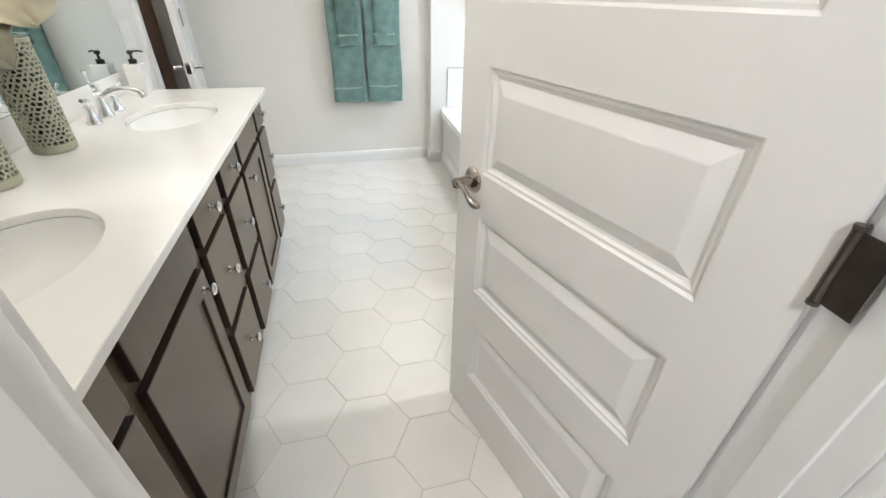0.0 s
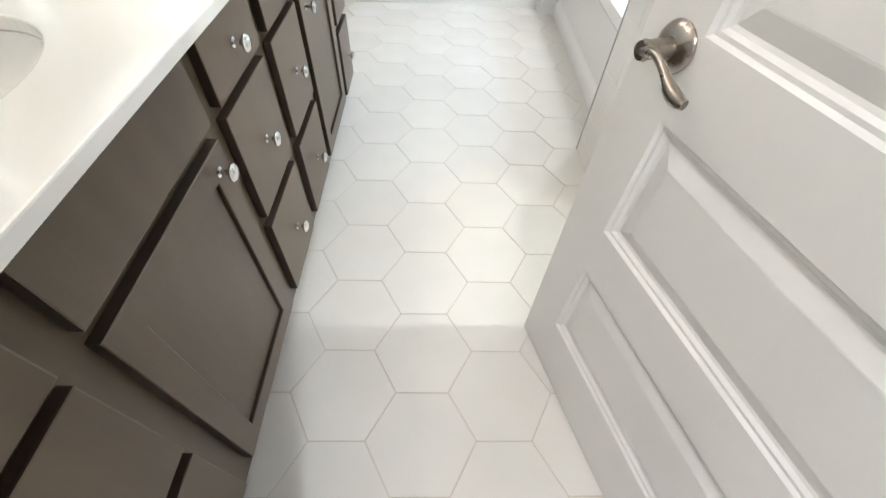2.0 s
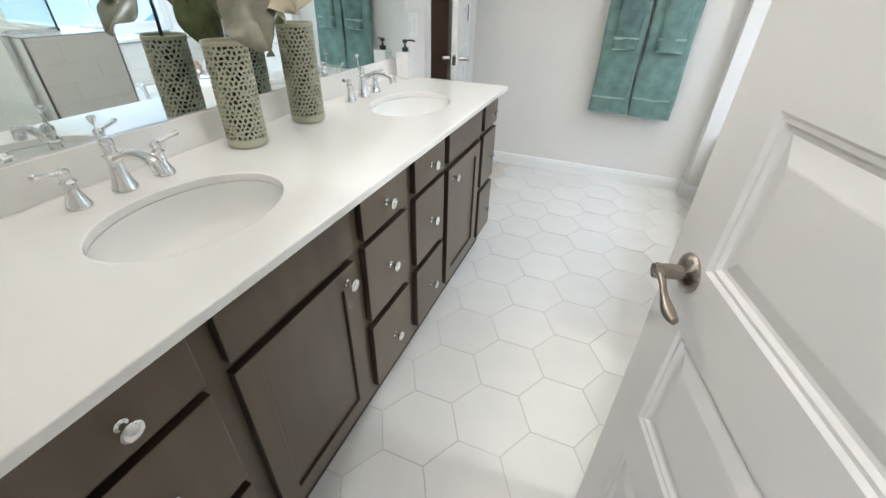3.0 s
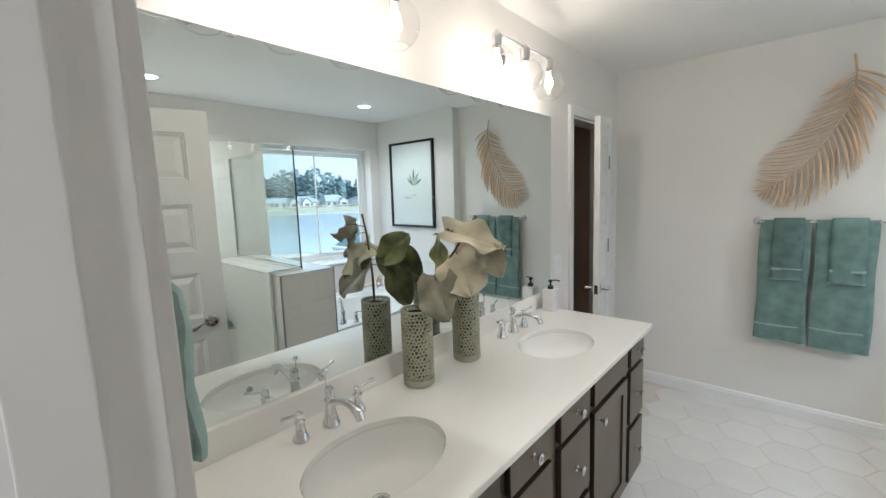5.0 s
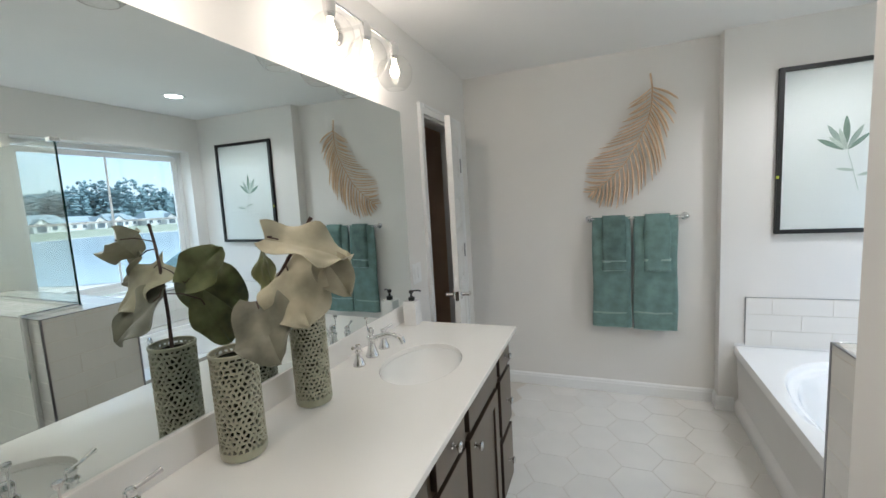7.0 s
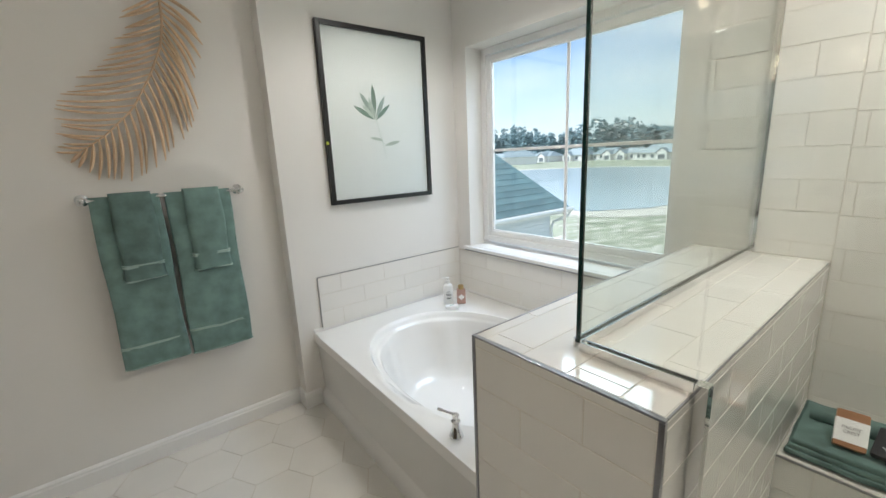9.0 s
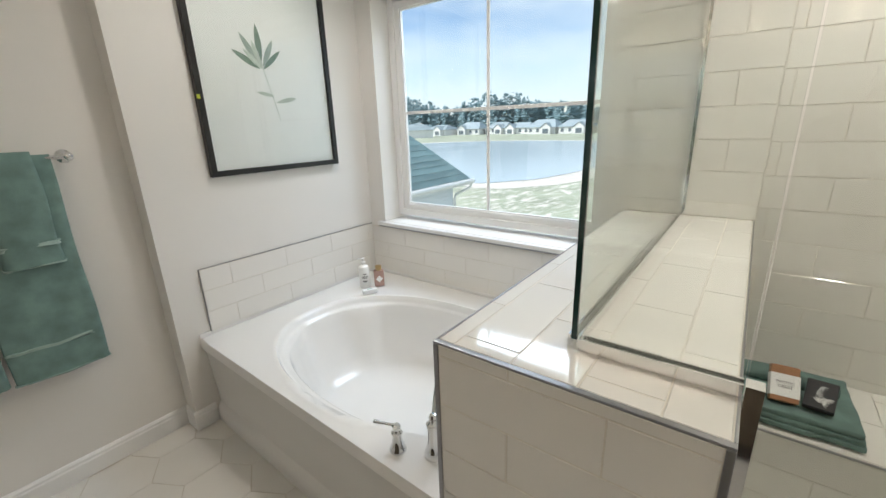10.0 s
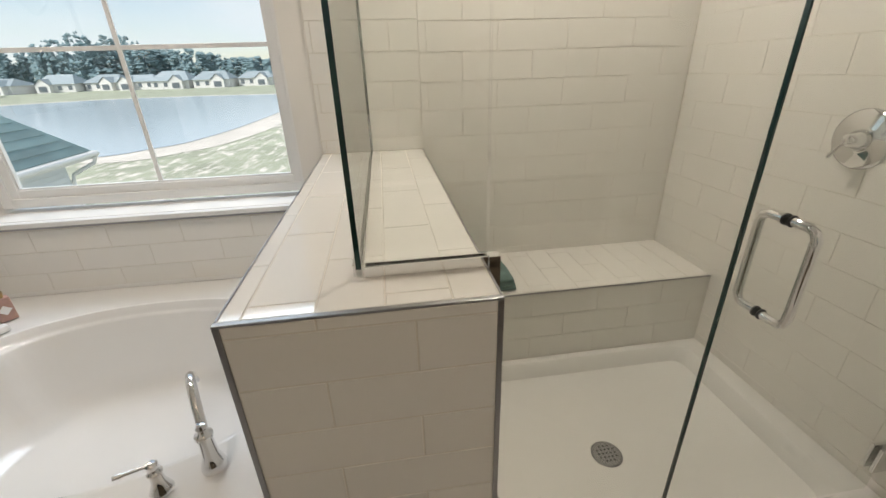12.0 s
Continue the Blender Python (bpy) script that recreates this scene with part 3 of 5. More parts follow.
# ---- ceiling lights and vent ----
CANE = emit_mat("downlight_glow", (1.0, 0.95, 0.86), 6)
# The last one is added in the unseen hall to light the doorway side.
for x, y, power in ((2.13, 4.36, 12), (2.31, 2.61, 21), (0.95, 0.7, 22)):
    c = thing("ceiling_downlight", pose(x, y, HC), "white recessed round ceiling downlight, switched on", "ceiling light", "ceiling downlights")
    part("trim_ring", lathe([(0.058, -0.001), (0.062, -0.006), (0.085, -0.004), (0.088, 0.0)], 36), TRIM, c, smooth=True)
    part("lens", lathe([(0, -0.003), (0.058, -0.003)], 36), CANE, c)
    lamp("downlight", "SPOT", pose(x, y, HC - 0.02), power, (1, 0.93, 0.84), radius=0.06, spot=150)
vent = thing("ceiling_vent", pose(1.30, 2.36, HC), "white louvred metal ceiling vent", "vent")
part("vent_frame", boxes((-0.15, 0.15, -0.09, -0.075, -0.008, 0), (-0.15, 0.15, 0.075, 0.09, -0.008, 0), (-0.15, -0.135, -0.075, 0.075, -0.008, 0), (0.135, 0.15, -0.075, 0.075, -0.008, 0)), TRIM, vent)
for k in range(9):
    part("slat", box(-0.010, 0.010, -0.075, 0.075, -0.001, 0.001), TRIM, vent, m=pose(-0.12 + 0.03 * k, 0, -0.008, 0, 35, 0))

# ---- towel wall ----
def towel_mesh(w, top, bottom, thick, seed, front_drop=None, rod_r=0.011):
    """A folded towel hung over a rod: X across, origin at the rod, hanging down; front toward -Y."""
    rnd = random.Random(seed)
    bm = bmesh.new()
    nz, nc = 40, 44
    rings = []
    ph = [rnd.uniform(0, 6.28) for _ in range(5)]
    for i in range(nz + 1):
        f = i / nz
        z = top - (top - bottom) * f
        grow = min(1.0, 0.55 + 3.5 * f) if f < 0.15 else 1.0
        half_t = thick / 2 * (0.72 + 0.28 * min(1, f * 6)) * grow
        half_w = w / 2 * (1 - 0.010 * math.sin(f * 3.1 + ph[0])) + 0.003 * math.sin(f * 9 + ph[1])
        ring = []
        for k in range(nc):
            a = k * math.tau / nc
            c, s = math.cos(a), math.sin(a)
            x = half_w * math.copysign(abs(c) ** 0.18, c)
            y = half_t * math.copysign(abs(s) ** 0.55, s)
            wave = 0.0060 * math.sin(x * 34 + ph[2] + f * 1.5) * f ** 0.6 + 0.0030 * math.sin(x * 95 + ph[3]) * f
            zz = z + (0.004 * math.sin(x * 30 + ph[4]) if i == nz else 0)
            ring.append(bm.verts.new((x, y + wave, zz)))
        rings.append(ring)
    for a, b in zip(rings, rings[1:]):
        for k in range(nc):
            bm.faces.new((a[k], a[(k + 1) % nc], b[(k + 1) % nc], b[k]))
    bm.faces.new(rings[0][::-1])
    bm.faces.new(rings[-1])
    bmesh.ops.recalc_face_normals(bm, faces=bm.faces[:])
    for v in bm.verts:
        n = noise.noise(v.co * 160) * 0.0012 + noise.noise(v.co * 45) * 0.0016
        v.co.y += n
    return bm


def hung_towel(x0, x1, top, drop, yc, thick, seed, band, label):
    t = thing("towel", pose((x0 + x1) / 2, yc, top), label, "towel", "towels on the bar")
    part("cloth", towel_mesh(x1 - x0, 0.0, -drop, thick, seed), TOWEL, t, smooth=True)
    w = x1 - x0
    for b, hgt, mat_ in ((band, 0.014, TOWELB), (drop + 0.002, 0.005, TOWELB)):
        bm = towel_mesh(w + 0.002, -b + hgt, -b, thick + 0.003, seed + 3)
        part("woven_band", bm, mat_, t, smooth=True)
    return t


RZ, RY = 1.310, YN - 0.075
bar = thing("towel_bar", pose(1.082, YN, RZ), "polished chrome towel bar on the painted wall", "towel bar")
part("rail", tube([(-0.305, -0.075, 0), (0.305, -0.075, 0)], 0.008, 16), CHROME, bar, smooth=True)
for s in (-1, 1):
    part("bracket", lathe([(0, 0), (0.025, 0), (0.025, 0.004), (0.019, 0.009), (0.010, 0.014), (0.0085, 0.050), (0.014, 0.060), (0.016, 0.072), (0.015, 0.084), (0.009, 0.091), (0, 0.093)], 24), CHROME, bar, smooth=True, m=pose(s * 0.305, 0, 0, 90, 0, 0))
hung_towel(0.795, 1.049, RZ + 0.012, 0.785, RY, 0.040, 1, 0.690, "teal terry bath towel folded over the chrome bar")
hung_towel(1.066, 1.336, RZ + 0.012, 0.795, RY, 0.040, 7, 0.680, "teal terry bath towel folded over the bar, hanging lower")
hung_towel(0.862, 1.018, RZ + 0.024, 0.385, RY, 0.092, 12, 0.325, "small teal hand towel over the bath towel")
hung_towel(1.132, 1.292, RZ + 0.024, 0.385, RY, 0.092, 21, 0.318, "small teal hand towel laid over the wider towel")


def along(pts, f):
    f = max(0.0, min(0.99999, f)) * (len(pts) - 1)
    i = int(f)
    return Vector(pts[i]).lerp(Vector(pts[i + 1]), f - i)


frond = thing("palm_frond_ornament", pose(0, YN, 0), "bleached dried palm frond ornament hung above the towels", "wall ornament")
RACHIS = [(1.177, 0, 2.268), (1.190, 0, 2.167), (1.185, 0, 2.062), (1.163, 0, 1.962), (1.105, 0, 1.836), (1.018, 0, 1.690), (0.907, 0, 1.580), (0.813, 0, 1.512)]
LEFT = [(1.045, 0, 2.075), (1.045, 0, 2.01), (0.95, 0, 1.895), (0.83, 0, 1.775), (0.768, 0, 1.690), (0.762, 0, 1.600), (0.745, 0, 1.505)]
RIGHT = [(1.330, 0, 2.070), (1.316, 0, 1.935), (1.258, 0, 1.815), (1.262, 0, 1.665), (1.195, 0, 1.575), (1.110, 0, 1.480), (1.010, 0, 1.405), (0.925, 0, 1.380), (0.850, 0, 1.400), (0.772, 0, 1.468)]
part("frond_stem", tube([along(RACHIS, k / 30) + Vector((0, -0.020, 0)) for k in range(31)], [0.006 - 0.003 * k / 30 for k in range(31)], 8), RATTAN, frond, smooth=True)
rnd = random.Random(5)
for tips, bend in ((LEFT, 1), (RIGHT, -1)):
    N = 27
    for k in range(N):
        f = k / (N - 1)
        a = along(RACHIS, 0.13 + 0.87 * f) + Vector((0, -0.020, 0))
        b = along(tips, f) + Vector((rnd.uniform(-0.012, 0.012), -0.012 + rnd.uniform(-0.008, 0.006), rnd.uniform(-0.012, 0.012)))
        d = b - a
        if bend > 0:
            side = Vector((0, 0, -0.045 * d.length))
        else:
            side = Vector((0.045 * d.length, 0, 0.02 * d.length))
        pts = [a + d * s + side * math.sin(s * math.pi) * (1 if bend < 0 else 1) + Vector((0, -0.018 * math.sin(s * 2.6), 0)) for s in [i / 8 for i in range(9)]]
        part("leaflet", tube(pts, [r * (0.72 if bend > 0 else 1.05) for r in (0.0030, 0.0048, 0.0066, 0.0075, 0.0078, 0.0074, 0.0066, 0.0050, 0.0022)], 6), RATTAN, frond, smooth=True)

# ---- framed botanical print ----
INK = [mat("wash_green_" + n, c, 0.9, vary=0.2, scale=30) for n, c in (("pale", (0.52, 0.58, 0.53)), ("grey", (0.38, 0.45, 0.41)), ("deep", (0.20, 0.28, 0.23)))]
PX0, PX1, PZ0, PZ1 = 1.848, 2.560, 1.183, 2.160
pic = thing("framed_print", pose(PX0, YT, PZ0), "botanical print in a thin black frame above the tub", "picture")
W, H, B = PX1 - PX0, PZ1 - PZ0, 0.025
part("frame", boxes((0, B, -0.030, 0, 0, H), (W - B, W, -0.030, 0, 0, H), (B, W - B, -0.030, 0, 0, B), (B, W - B, -0.030, 0, H - B, H), bevel=0.0015), BLACK, pic, "thin black picture frame")
part("mount_board", box(B, W - B, -0.012, -0.004, B, H - B), PAPER, pic)
part("picture_glass", box(B, W - B, -0.020, -0.018, B, H - B), CLEAR, pic)


def flat_leaf(parent, x, z, L, w, ang, material, k):
    bm = bmesh.new()
    w *= 0.86
    pts = [(s, w / 2 * math.sin(math.pi * s) ** 0.8) for s in [i / 10 for i in range(11)]]
    ring = [(s * L * 1.18, h * 1.15) for s, h in pts] + [(s * L * 1.18, -h * 1.15) for s, h in pts[-2:0:-1]]
    c, s_ = math.cos(radians(ang)), math.sin(radians(ang))
    vs = [bm.verts.new((x + p * c - q * s_, -0.0128 - 0.0003 * k, z + p * s_ + q * c)) for p, q in ring]
    bm.faces.new(vs)
    bmesh.ops.recalc_face_normals(bm, faces=bm.faces[:])
    part("printed_leaf", bm, material, parent)


cx, cz = 2.175 - PX0, 1.640 - PZ0
part("printed_stem", tube([(cx + 0.062, -0.0125, cz - 0.215), (cx + 0.035, -0.0125, cz - 0.10), (cx + 0.01, -0.0125, cz), (cx, -0.0125, cz + 0.06)], 0.0016, 6), INK[0], pic)
for k, (dx, dz, L, w, ang, mi) in enumerate(((0, 0.045, 0.145, 0.032, 92, 2), (-0.005, 0.03, 0.14, 0.030, 122, 1), (-0.01, 0.02, 0.125, 0.028, 150, 2), (0.005, 0.03, 0.12, 0.028, 62, 1), (0.005, 0.02, 0.115, 0.024, 42, 2), (0, 0.02, 0.11, 0.025, 107, 0), (0.0, 0.02, 0.10, 0.023, 136, 0), (0.05, -0.13, 0.10, 0.022, 12, 0), (0.045, -0.10, 0.08, 0.018, 170, 0))):
    flat_leaf(pic, cx + dx, cz + dz, L, w, ang, INK[mi], k)

part("sticker", box(-0.004, 0.010, -0.0315, -0.0302, 0.335, 0.352), mat("lime_sticker", (0.55, 0.62, 0.06), 0.6), pic, "small lime sticker on the frame")

# ---- window ----
win = thing("window_1", pose(2.97, 3.60, 0.80), "white vinyl picture window with a cross grille above the tub", "window")
win["kind"] = "structure"
y0, y1, z0, z1 = WIN
M3 = Matrix.Translation((-2.97, -3.60, -0.80))


def wpart(name, bm, material, **k):
    bm.transform(M3)
    return part(name, bm, material, win, **k)


def ring_frame(x0, x1, a0, a1, b0, b1, w, bevel=0.002):
    return boxes((x0, x1, a0, a0 + w, b0, b1), (x0, x1, a1 - w, a1, b0, b1), (x0, x1, a0 + w, a1 - w, b0, b0 + w), (x0, x1, a0 + w, a1 - w, b1 - w, b1), bevel=bevel)


wpart("window_frame", ring_frame(2.945, 3.01, RV[0] + 0.001, RV[1] - 0.001, RV[2] + 0.021, RV[3] - 0.001, 0.040), VINYL)
wpart("sash", ring_frame(2.958, 2.995, y0 - 0.040, y1 + 0.036, z0 - 0.0, z1 + 0.0, 0.036), VINYL)
wpart("glazing_bead", ring_frame(2.966, 2.985, y0 - 0.005, y1 + 0.002, z0 + 0.034, z1 - 0.034, 0.010, 0.001), VINYL)
gy, gz = 4.270, 1.455
wpart("grille_bar", box(2.972, 2.980, gy - 0.009, gy + 0.009, z0 + 0.036, z1 - 0.036, 0.002), VINYL)
wpart("grille_bar", boxes((2.9725, 2.9795, y0, gy - 0.009, gz - 0.009, gz + 0.009), (2.9725, 2.9795, gy + 0.009, y1, gz - 0.009, gz + 0.009), bevel=0.002), VINYL)
for a, b in ((y0, gy), (gy, y1)):
    for c, d in ((z0 + 0.036, gz), (gz, z1 - 0.036)):
        g = wpart("pane", box(2.975, 2.977, a, b, c, d), CLEAR)
        g.visible_shadow = False
structure("window_sill", box(XG - 0.030, 2.946, RV[0] - 0.085, RV[1] + 0.045, RV[2] - 0.024, RV[2] - 0.002, 0.005, 3), TRIM, "white painted window stool over the tub")
structure("window_apron_bead", box(XG - 0.016, XG, RV[0] - 0.085, RV[1] + 0.045, RV[2] - 0.036, RV[2] - 0.0245), STEEL, "thin metal edge under the window stool")

# ---- tub ----
TX, TY0, TY1, TZ = 1.660, 3.5029999999999997, YT - 0.002, 0.450
tub = thing("bathtub", pose(TX, TY0, 0), "white acrylic drop-in soaking tub with a moulded apron", "bathtub")
BC, BA, BB = (2.165 - TX, 4.205 - TY0), 0.462, 0.665
bm = bmesh.new()
seg = 96


def oval(f, z, e=2.35, dx=0.0):
    out = []
    for k in range(seg):
        a = k * math.tau / seg
        c, s = math.cos(a), math.sin(a)
        out.append(bm.verts.new((BC[0] + dx + BA * f * math.copysign(abs(c) ** (2 / e), c), BC[1] + BB * f * math.copysign(abs(s) ** (2 / e), s), z)))
    return out


wx, wy = XG - 0.003 - TX, TY1 - TY0
outer = []
for k in range(seg):
    a = k * math.tau / seg
    c, s = math.cos(a), math.sin(a)
    t = min(((wx - BC[0]) if c > 0 else BC[0]) / max(1e-6, abs(c)), ((wy - BC[1]) if s > 0 else BC[1]) / max(1e-6, abs(s)))
    outer.append(bm.verts.new((BC[0] + c * t, BC[1] + s * t, TZ)))


def shaped(f, z, ledge=0.0, ridge=0.0):
    """An inner ring, with an arm ledge on the room side and two ridges at the back-rest end."""
    ring = oval(f, z, 2.2)
    for k, v in enumerate(ring):
        a = k * math.tau / seg
        arm = math.exp(-((a - radians(165)) / 0.75) ** 2)
        rib = math.exp(-((a - radians(60)) / 0.17) ** 2) + math.exp(-((a - radians(118)) / 0.17) ** 2)
        slope = max(0, math.sin(a)) ** 3
        g = 1 - 0.045 * rib * ridge - ledge * arm - 0.16 * slope * max(0, 1 - f) * 2
        v.co.x, v.co.y = BC[0] + (v.co.x - BC[0]) * g, BC[1] + (v.co.y - BC[1]) * g
    return ring


rings = [outer, oval(1.03, TZ, 2.2), oval(1.02, TZ + 0.001, 2.2), oval(1.0, TZ - 0.001, 2.2), shaped(0.985, TZ - 0.014), shaped(0.978, TZ - 0.024, 0.0), shaped(0.972, TZ - 0.032, 0.012, 0.1), shaped(0.965, TZ - 0.037, 0.032, 0.3), shaped(0.955, TZ - 0.041, 0.055, 0.5), shaped(0.947, TZ - 0.050, 0.062, 0.7), shaped(0.93, TZ - 0.10, 0.055, 1), shaped(0.89, TZ - 0.20, 0.04, 1), shaped(0.84, TZ - 0.30, 0.02, 1), shaped(0.79, TZ - 0.345, 0.0, 0.7), shaped(0.72, TZ - 0.372, 0, 0.3), shaped(0.5, TZ - 0.385), shaped(0.2, TZ - 0.388)]
for a, b in zip(rings, rings[1:]):
    for k in range(seg):
        bm.faces.new((a[k], a[(k + 1) % seg], b[(k + 1) % seg], b[k]))
bm.faces.new(rings[-1])


def splay(bm):
    for v in bm.verts:
        if v.co.x < 0.05:
            v.co.x -= 0.042 * (1 - v.co.y / wy)
    return bm


splay(bm)
part("basin", bm, ACRYL, tub, smooth=True)
prof = ((0.03, TZ - 0.0005), (0.008, TZ - 0.002), (0.0, TZ - 0.012), (-0.002, TZ - 0.05), (0.010, TZ - 0.062), (0.014, TZ - 0.075), (0.030, 0.10), (0.028, 0.085), (0.014, 0.07), (0.006, 0.03), (0.006, 0.0), (0.03, 0.0))
bm = bmesh.new()
ends = [[bm.verts.new((x, y, z)) for x, z in prof] for y in (0, wy)]
for i in range(len(prof)):
    j = (i + 1) % len(prof)
    bm.faces.new((ends[0][i], ends[0][j], ends[1][j], ends[1][i]))
bm.faces.new(ends[0][::-1])
bm.faces.new(ends[1])
bmesh.ops.recalc_face_normals(bm, faces=bm.faces[:])
part("apron", splay(bm), ACRYL, tub, smooth=True)
part("tub_flange", boxes((0.0, wx, wy - 0.008, wy, TZ + 0.001, TZ + 0.022), (wx - 0.008, wx, 0, wy - 0.008, TZ + 0.001, TZ + 0.022), bevel=0.003), ACRYL, tub)
part("drain", lathe([(0, 0.004), (0.025, 0.004), (0.033, 0.0)], 28), CHROME, tub, smooth=True, m=pose(BC[0], 0.42, TZ - 0.386))

# deck-mounted tub filler on the corner of the deck
fm = Matrix.Translation((1.738, 3.716, TZ + 0.001)) @ Matrix.Rotation(radians(25), 4, "Z")
fil = thing("tub_filler", fm, "polished chrome tub filler with two levers on the deck", "faucet")
part("spout_body", lathe([(0, 0), (0.030, 0), (0.030, 0.010), (0.026, 0.022), (0.019, 0.045), (0.017, 0.085), (0.017, 0.10), (0.021, 0.103), (0.021, 0.110), (0.013, 0.116), (0.010, 0.125), (0.013, 0.132), (0.009, 0.141), (0, 0.143)], 28), CHROME, fil, smooth=True)
pts = [(0.014, 0, 0.085), (0.030, 0, 0.115), (0.052, 0, 0.150), (0.080, 0, 0.178), (0.110, 0, 0.190), (0.140, 0, 0.186), (0.160, 0, 0.170), (0.166, 0, 0.150)]
part("spout", tube(pts, [0.010, 0.012, 0.0125, 0.0125, 0.0125, 0.0125, 0.0135, 0.0145], 18), CHROME, fil, smooth=True)
for s in (-1, 1):
    h = part("handle", lathe(bell(0.072, 0.026), 24), CHROME, fil, smooth=True, m=pose(0, s * 0.112, 0))
    part("lever", tube([(0, 0, 0.086), (0, s * 0.022, 0.088), (0, s * 0.050, 0.090), (0, s * 0.055, 0.0905), (0, s * 0.070, 0.092)], [0.006, 0.0045, 0.0045, 0.0065, 0.006], 12), CHROME, h, smooth=True)

# things in the tub corner
WHITEP = mat("white_plastic", (0.82, 0.82, 0.80), 0.35)
PINKP = mat("rose_label", (0.42, 0.26, 0.22), 0.5, vary=0.15, scale=40)
GOLD = mat("gold_cap", (0.50, 0.36, 0.17), 0.3, 1.0)
TEXTM = mat("dark_print", (0.03, 0.03, 0.035), 0.7)
bt = thing("lotion_bottle", pose(2.532, 4.868, TZ + 0.004, 0, 0, -35), "white pump lotion bottle in the tub corner", "bottle")
part("bottle", lathe([(0, 0), (0.029, 0), (0.032, 0.006), (0.032, 0.118), (0.028, 0.132), (0.013, 0.142), (0.012, 0.150), (0, 0.150)], 28), WHITEP, bt, smooth=True)
part("pump", lathe([(0, 0.150), (0.014, 0.150), (0.014, 0.160), (0.006, 0.164), (0.005, 0.176), (0.012, 0.178), (0.012, 0.184), (0, 0.185)], 20), WHITEP, bt, smooth=True)
part("nozzle", tube([(0, 0, 0.181), (-0.030, -0.004, 0.181), (-0.036, -0.005, 0.176)], 0.004, 10), WHITEP, bt, smooth=True)
for i, (wd, z) in enumerate(((0.022, 0.090), (0.034, 0.074), (0.030, 0.066), (0.030, 0.048), (0.022, 0.042))):
    part("label_line", box(-wd / 2, wd / 2, -0.0335, -0.0315, z, z + 0.003), TEXTM, bt)
bb = thing("bath_salt_bottle", pose(2.598, 4.812, TZ + 0.004, 0, 0, -38), "square rose glass bottle with a gold cap and white diamond label", "bottle")
part("bottle", box(-0.029, 0.029, -0.020, 0.020, 0, 0.100, 0.006, 3), PINKP, bb, smooth=True)
part("cap", lathe([(0, 0.100), (0.017, 0.100), (0.018, 0.104), (0.020, 0.122), (0.016, 0.128), (0, 0.129)], 20), GOLD, bb, smooth=True)
part("diamond_label", box(-0.015, 0.015, -0.0212, -0.0202, -0.015, 0.015), PAPER, bb, m=pose(0, 0, 0.048, 0, 45, 0))
sb = thing("boxed_soap", pose(2.480, 4.772, TZ + 0.004, 0, 0, -30), "small white wrapped soap bar before the bottles", "soap")
part("wrapper", box(-0.042, 0.042, -0.018, 0.018, 0, 0.026, 0.004), PAPER, sb)
part("printed_mark", box(-0.015, 0.015, -0.006, 0.006, 0.0262, 0.0268), INK[1], sb)

# ---- shower ----
SX, PYA, PYB, PZ = 1.490, 3.06, 3.500, 1.012
pony = structure("wall_pony", box(SX + 0.0016, XG, PYA + 0.0016, PYB - 0.0004, 0, PZ - 0.0012), WGROUT, "low tiled wall between tub and shower")
east = bpy.data.objects["wall_east"]
south = bpy.data.objects["wall_south"]
north = bpy.data.objects["wall_north"]
structure("tile_backing", boxes((XG - 0.0082, XG, YS, PYB, 0.05, 2.16), (SX, XG - 0.0082, YS, YS + 0.0082, 0.05, 2.16), (XG - 0.0082, XG, PYB, YT, TZ + 0.012, 0.762), (1.7165, XG - 0.0082, YT - 0.0082, YT, TZ + 0.012, 0.7755)), WGROUT, "pale grout between the wall tiles")
bench = structure("shower_bench", box(2.3828, XG - 0.008, YS + 0.008, PYA + 0.0029, 0.05, 0.4568), WGROUT, "tiled bench built in at the shower's far end")


def edge_trim(*items):
    return structure("tile_trim", boxes(*items, bevel=0.0015), STEEL, "satin metal tile edge trim")


edge_trim((SX - 0.001, SX + 0.010, PYA, PYB, PZ - 0.004, PZ + 0.001))
edge_trim((SX - 0.001, SX + 0.010, PYB - 0.010, PYB, TZ - 0.45, PZ - 0.005))
edge_trim((SX - 0.001, SX + 0.010, PYA, PYA + 0.010, 0, PZ - 0.005))
edge_trim((SX + 0.011, XG, PYB - 0.004, PYB, PZ - 0.004, PZ + 0.001))
edge_trim((SX + 0.011, XG, PYA, PYA + 0.004, PZ - 0.004, PZ + 0.001))
edge_trim((2.379, 2.384, YS + 0.012, PYA, 0.454, 0.461))
edge_trim((1.713, 1.716, YT - 0.011, YT - 0.002, TZ + 0.012, 0.778))
edge_trim((1.716, XG - 0.012, YT - 0.011, YT - 0.002, 0.776, 0.779))

# the pan
pan = thing("shower_pan", pose(SX, YS, 0), "white moulded shower pan with a raised threshold", "shower pan")
PNX, PNY = 2.388 - SX, PYA - YS
bm = bmesh.new()


def rrect(x0, x1, y0, y1, z, r, seg=6):
    out = []
    for cx, cy, a0 in ((x1 - r, y1 - r, 0), (x0 + r, y1 - r, 90), (x0 + r, y0 + r, 180), (x1 - r, y0 + r, 270)):
        for k in range(seg + 1):
            a = radians(a0 + 90 * k / seg)
            out.append(bm.verts.new((cx + r * math.cos(a), cy + r * math.sin(a), z)))
    return out


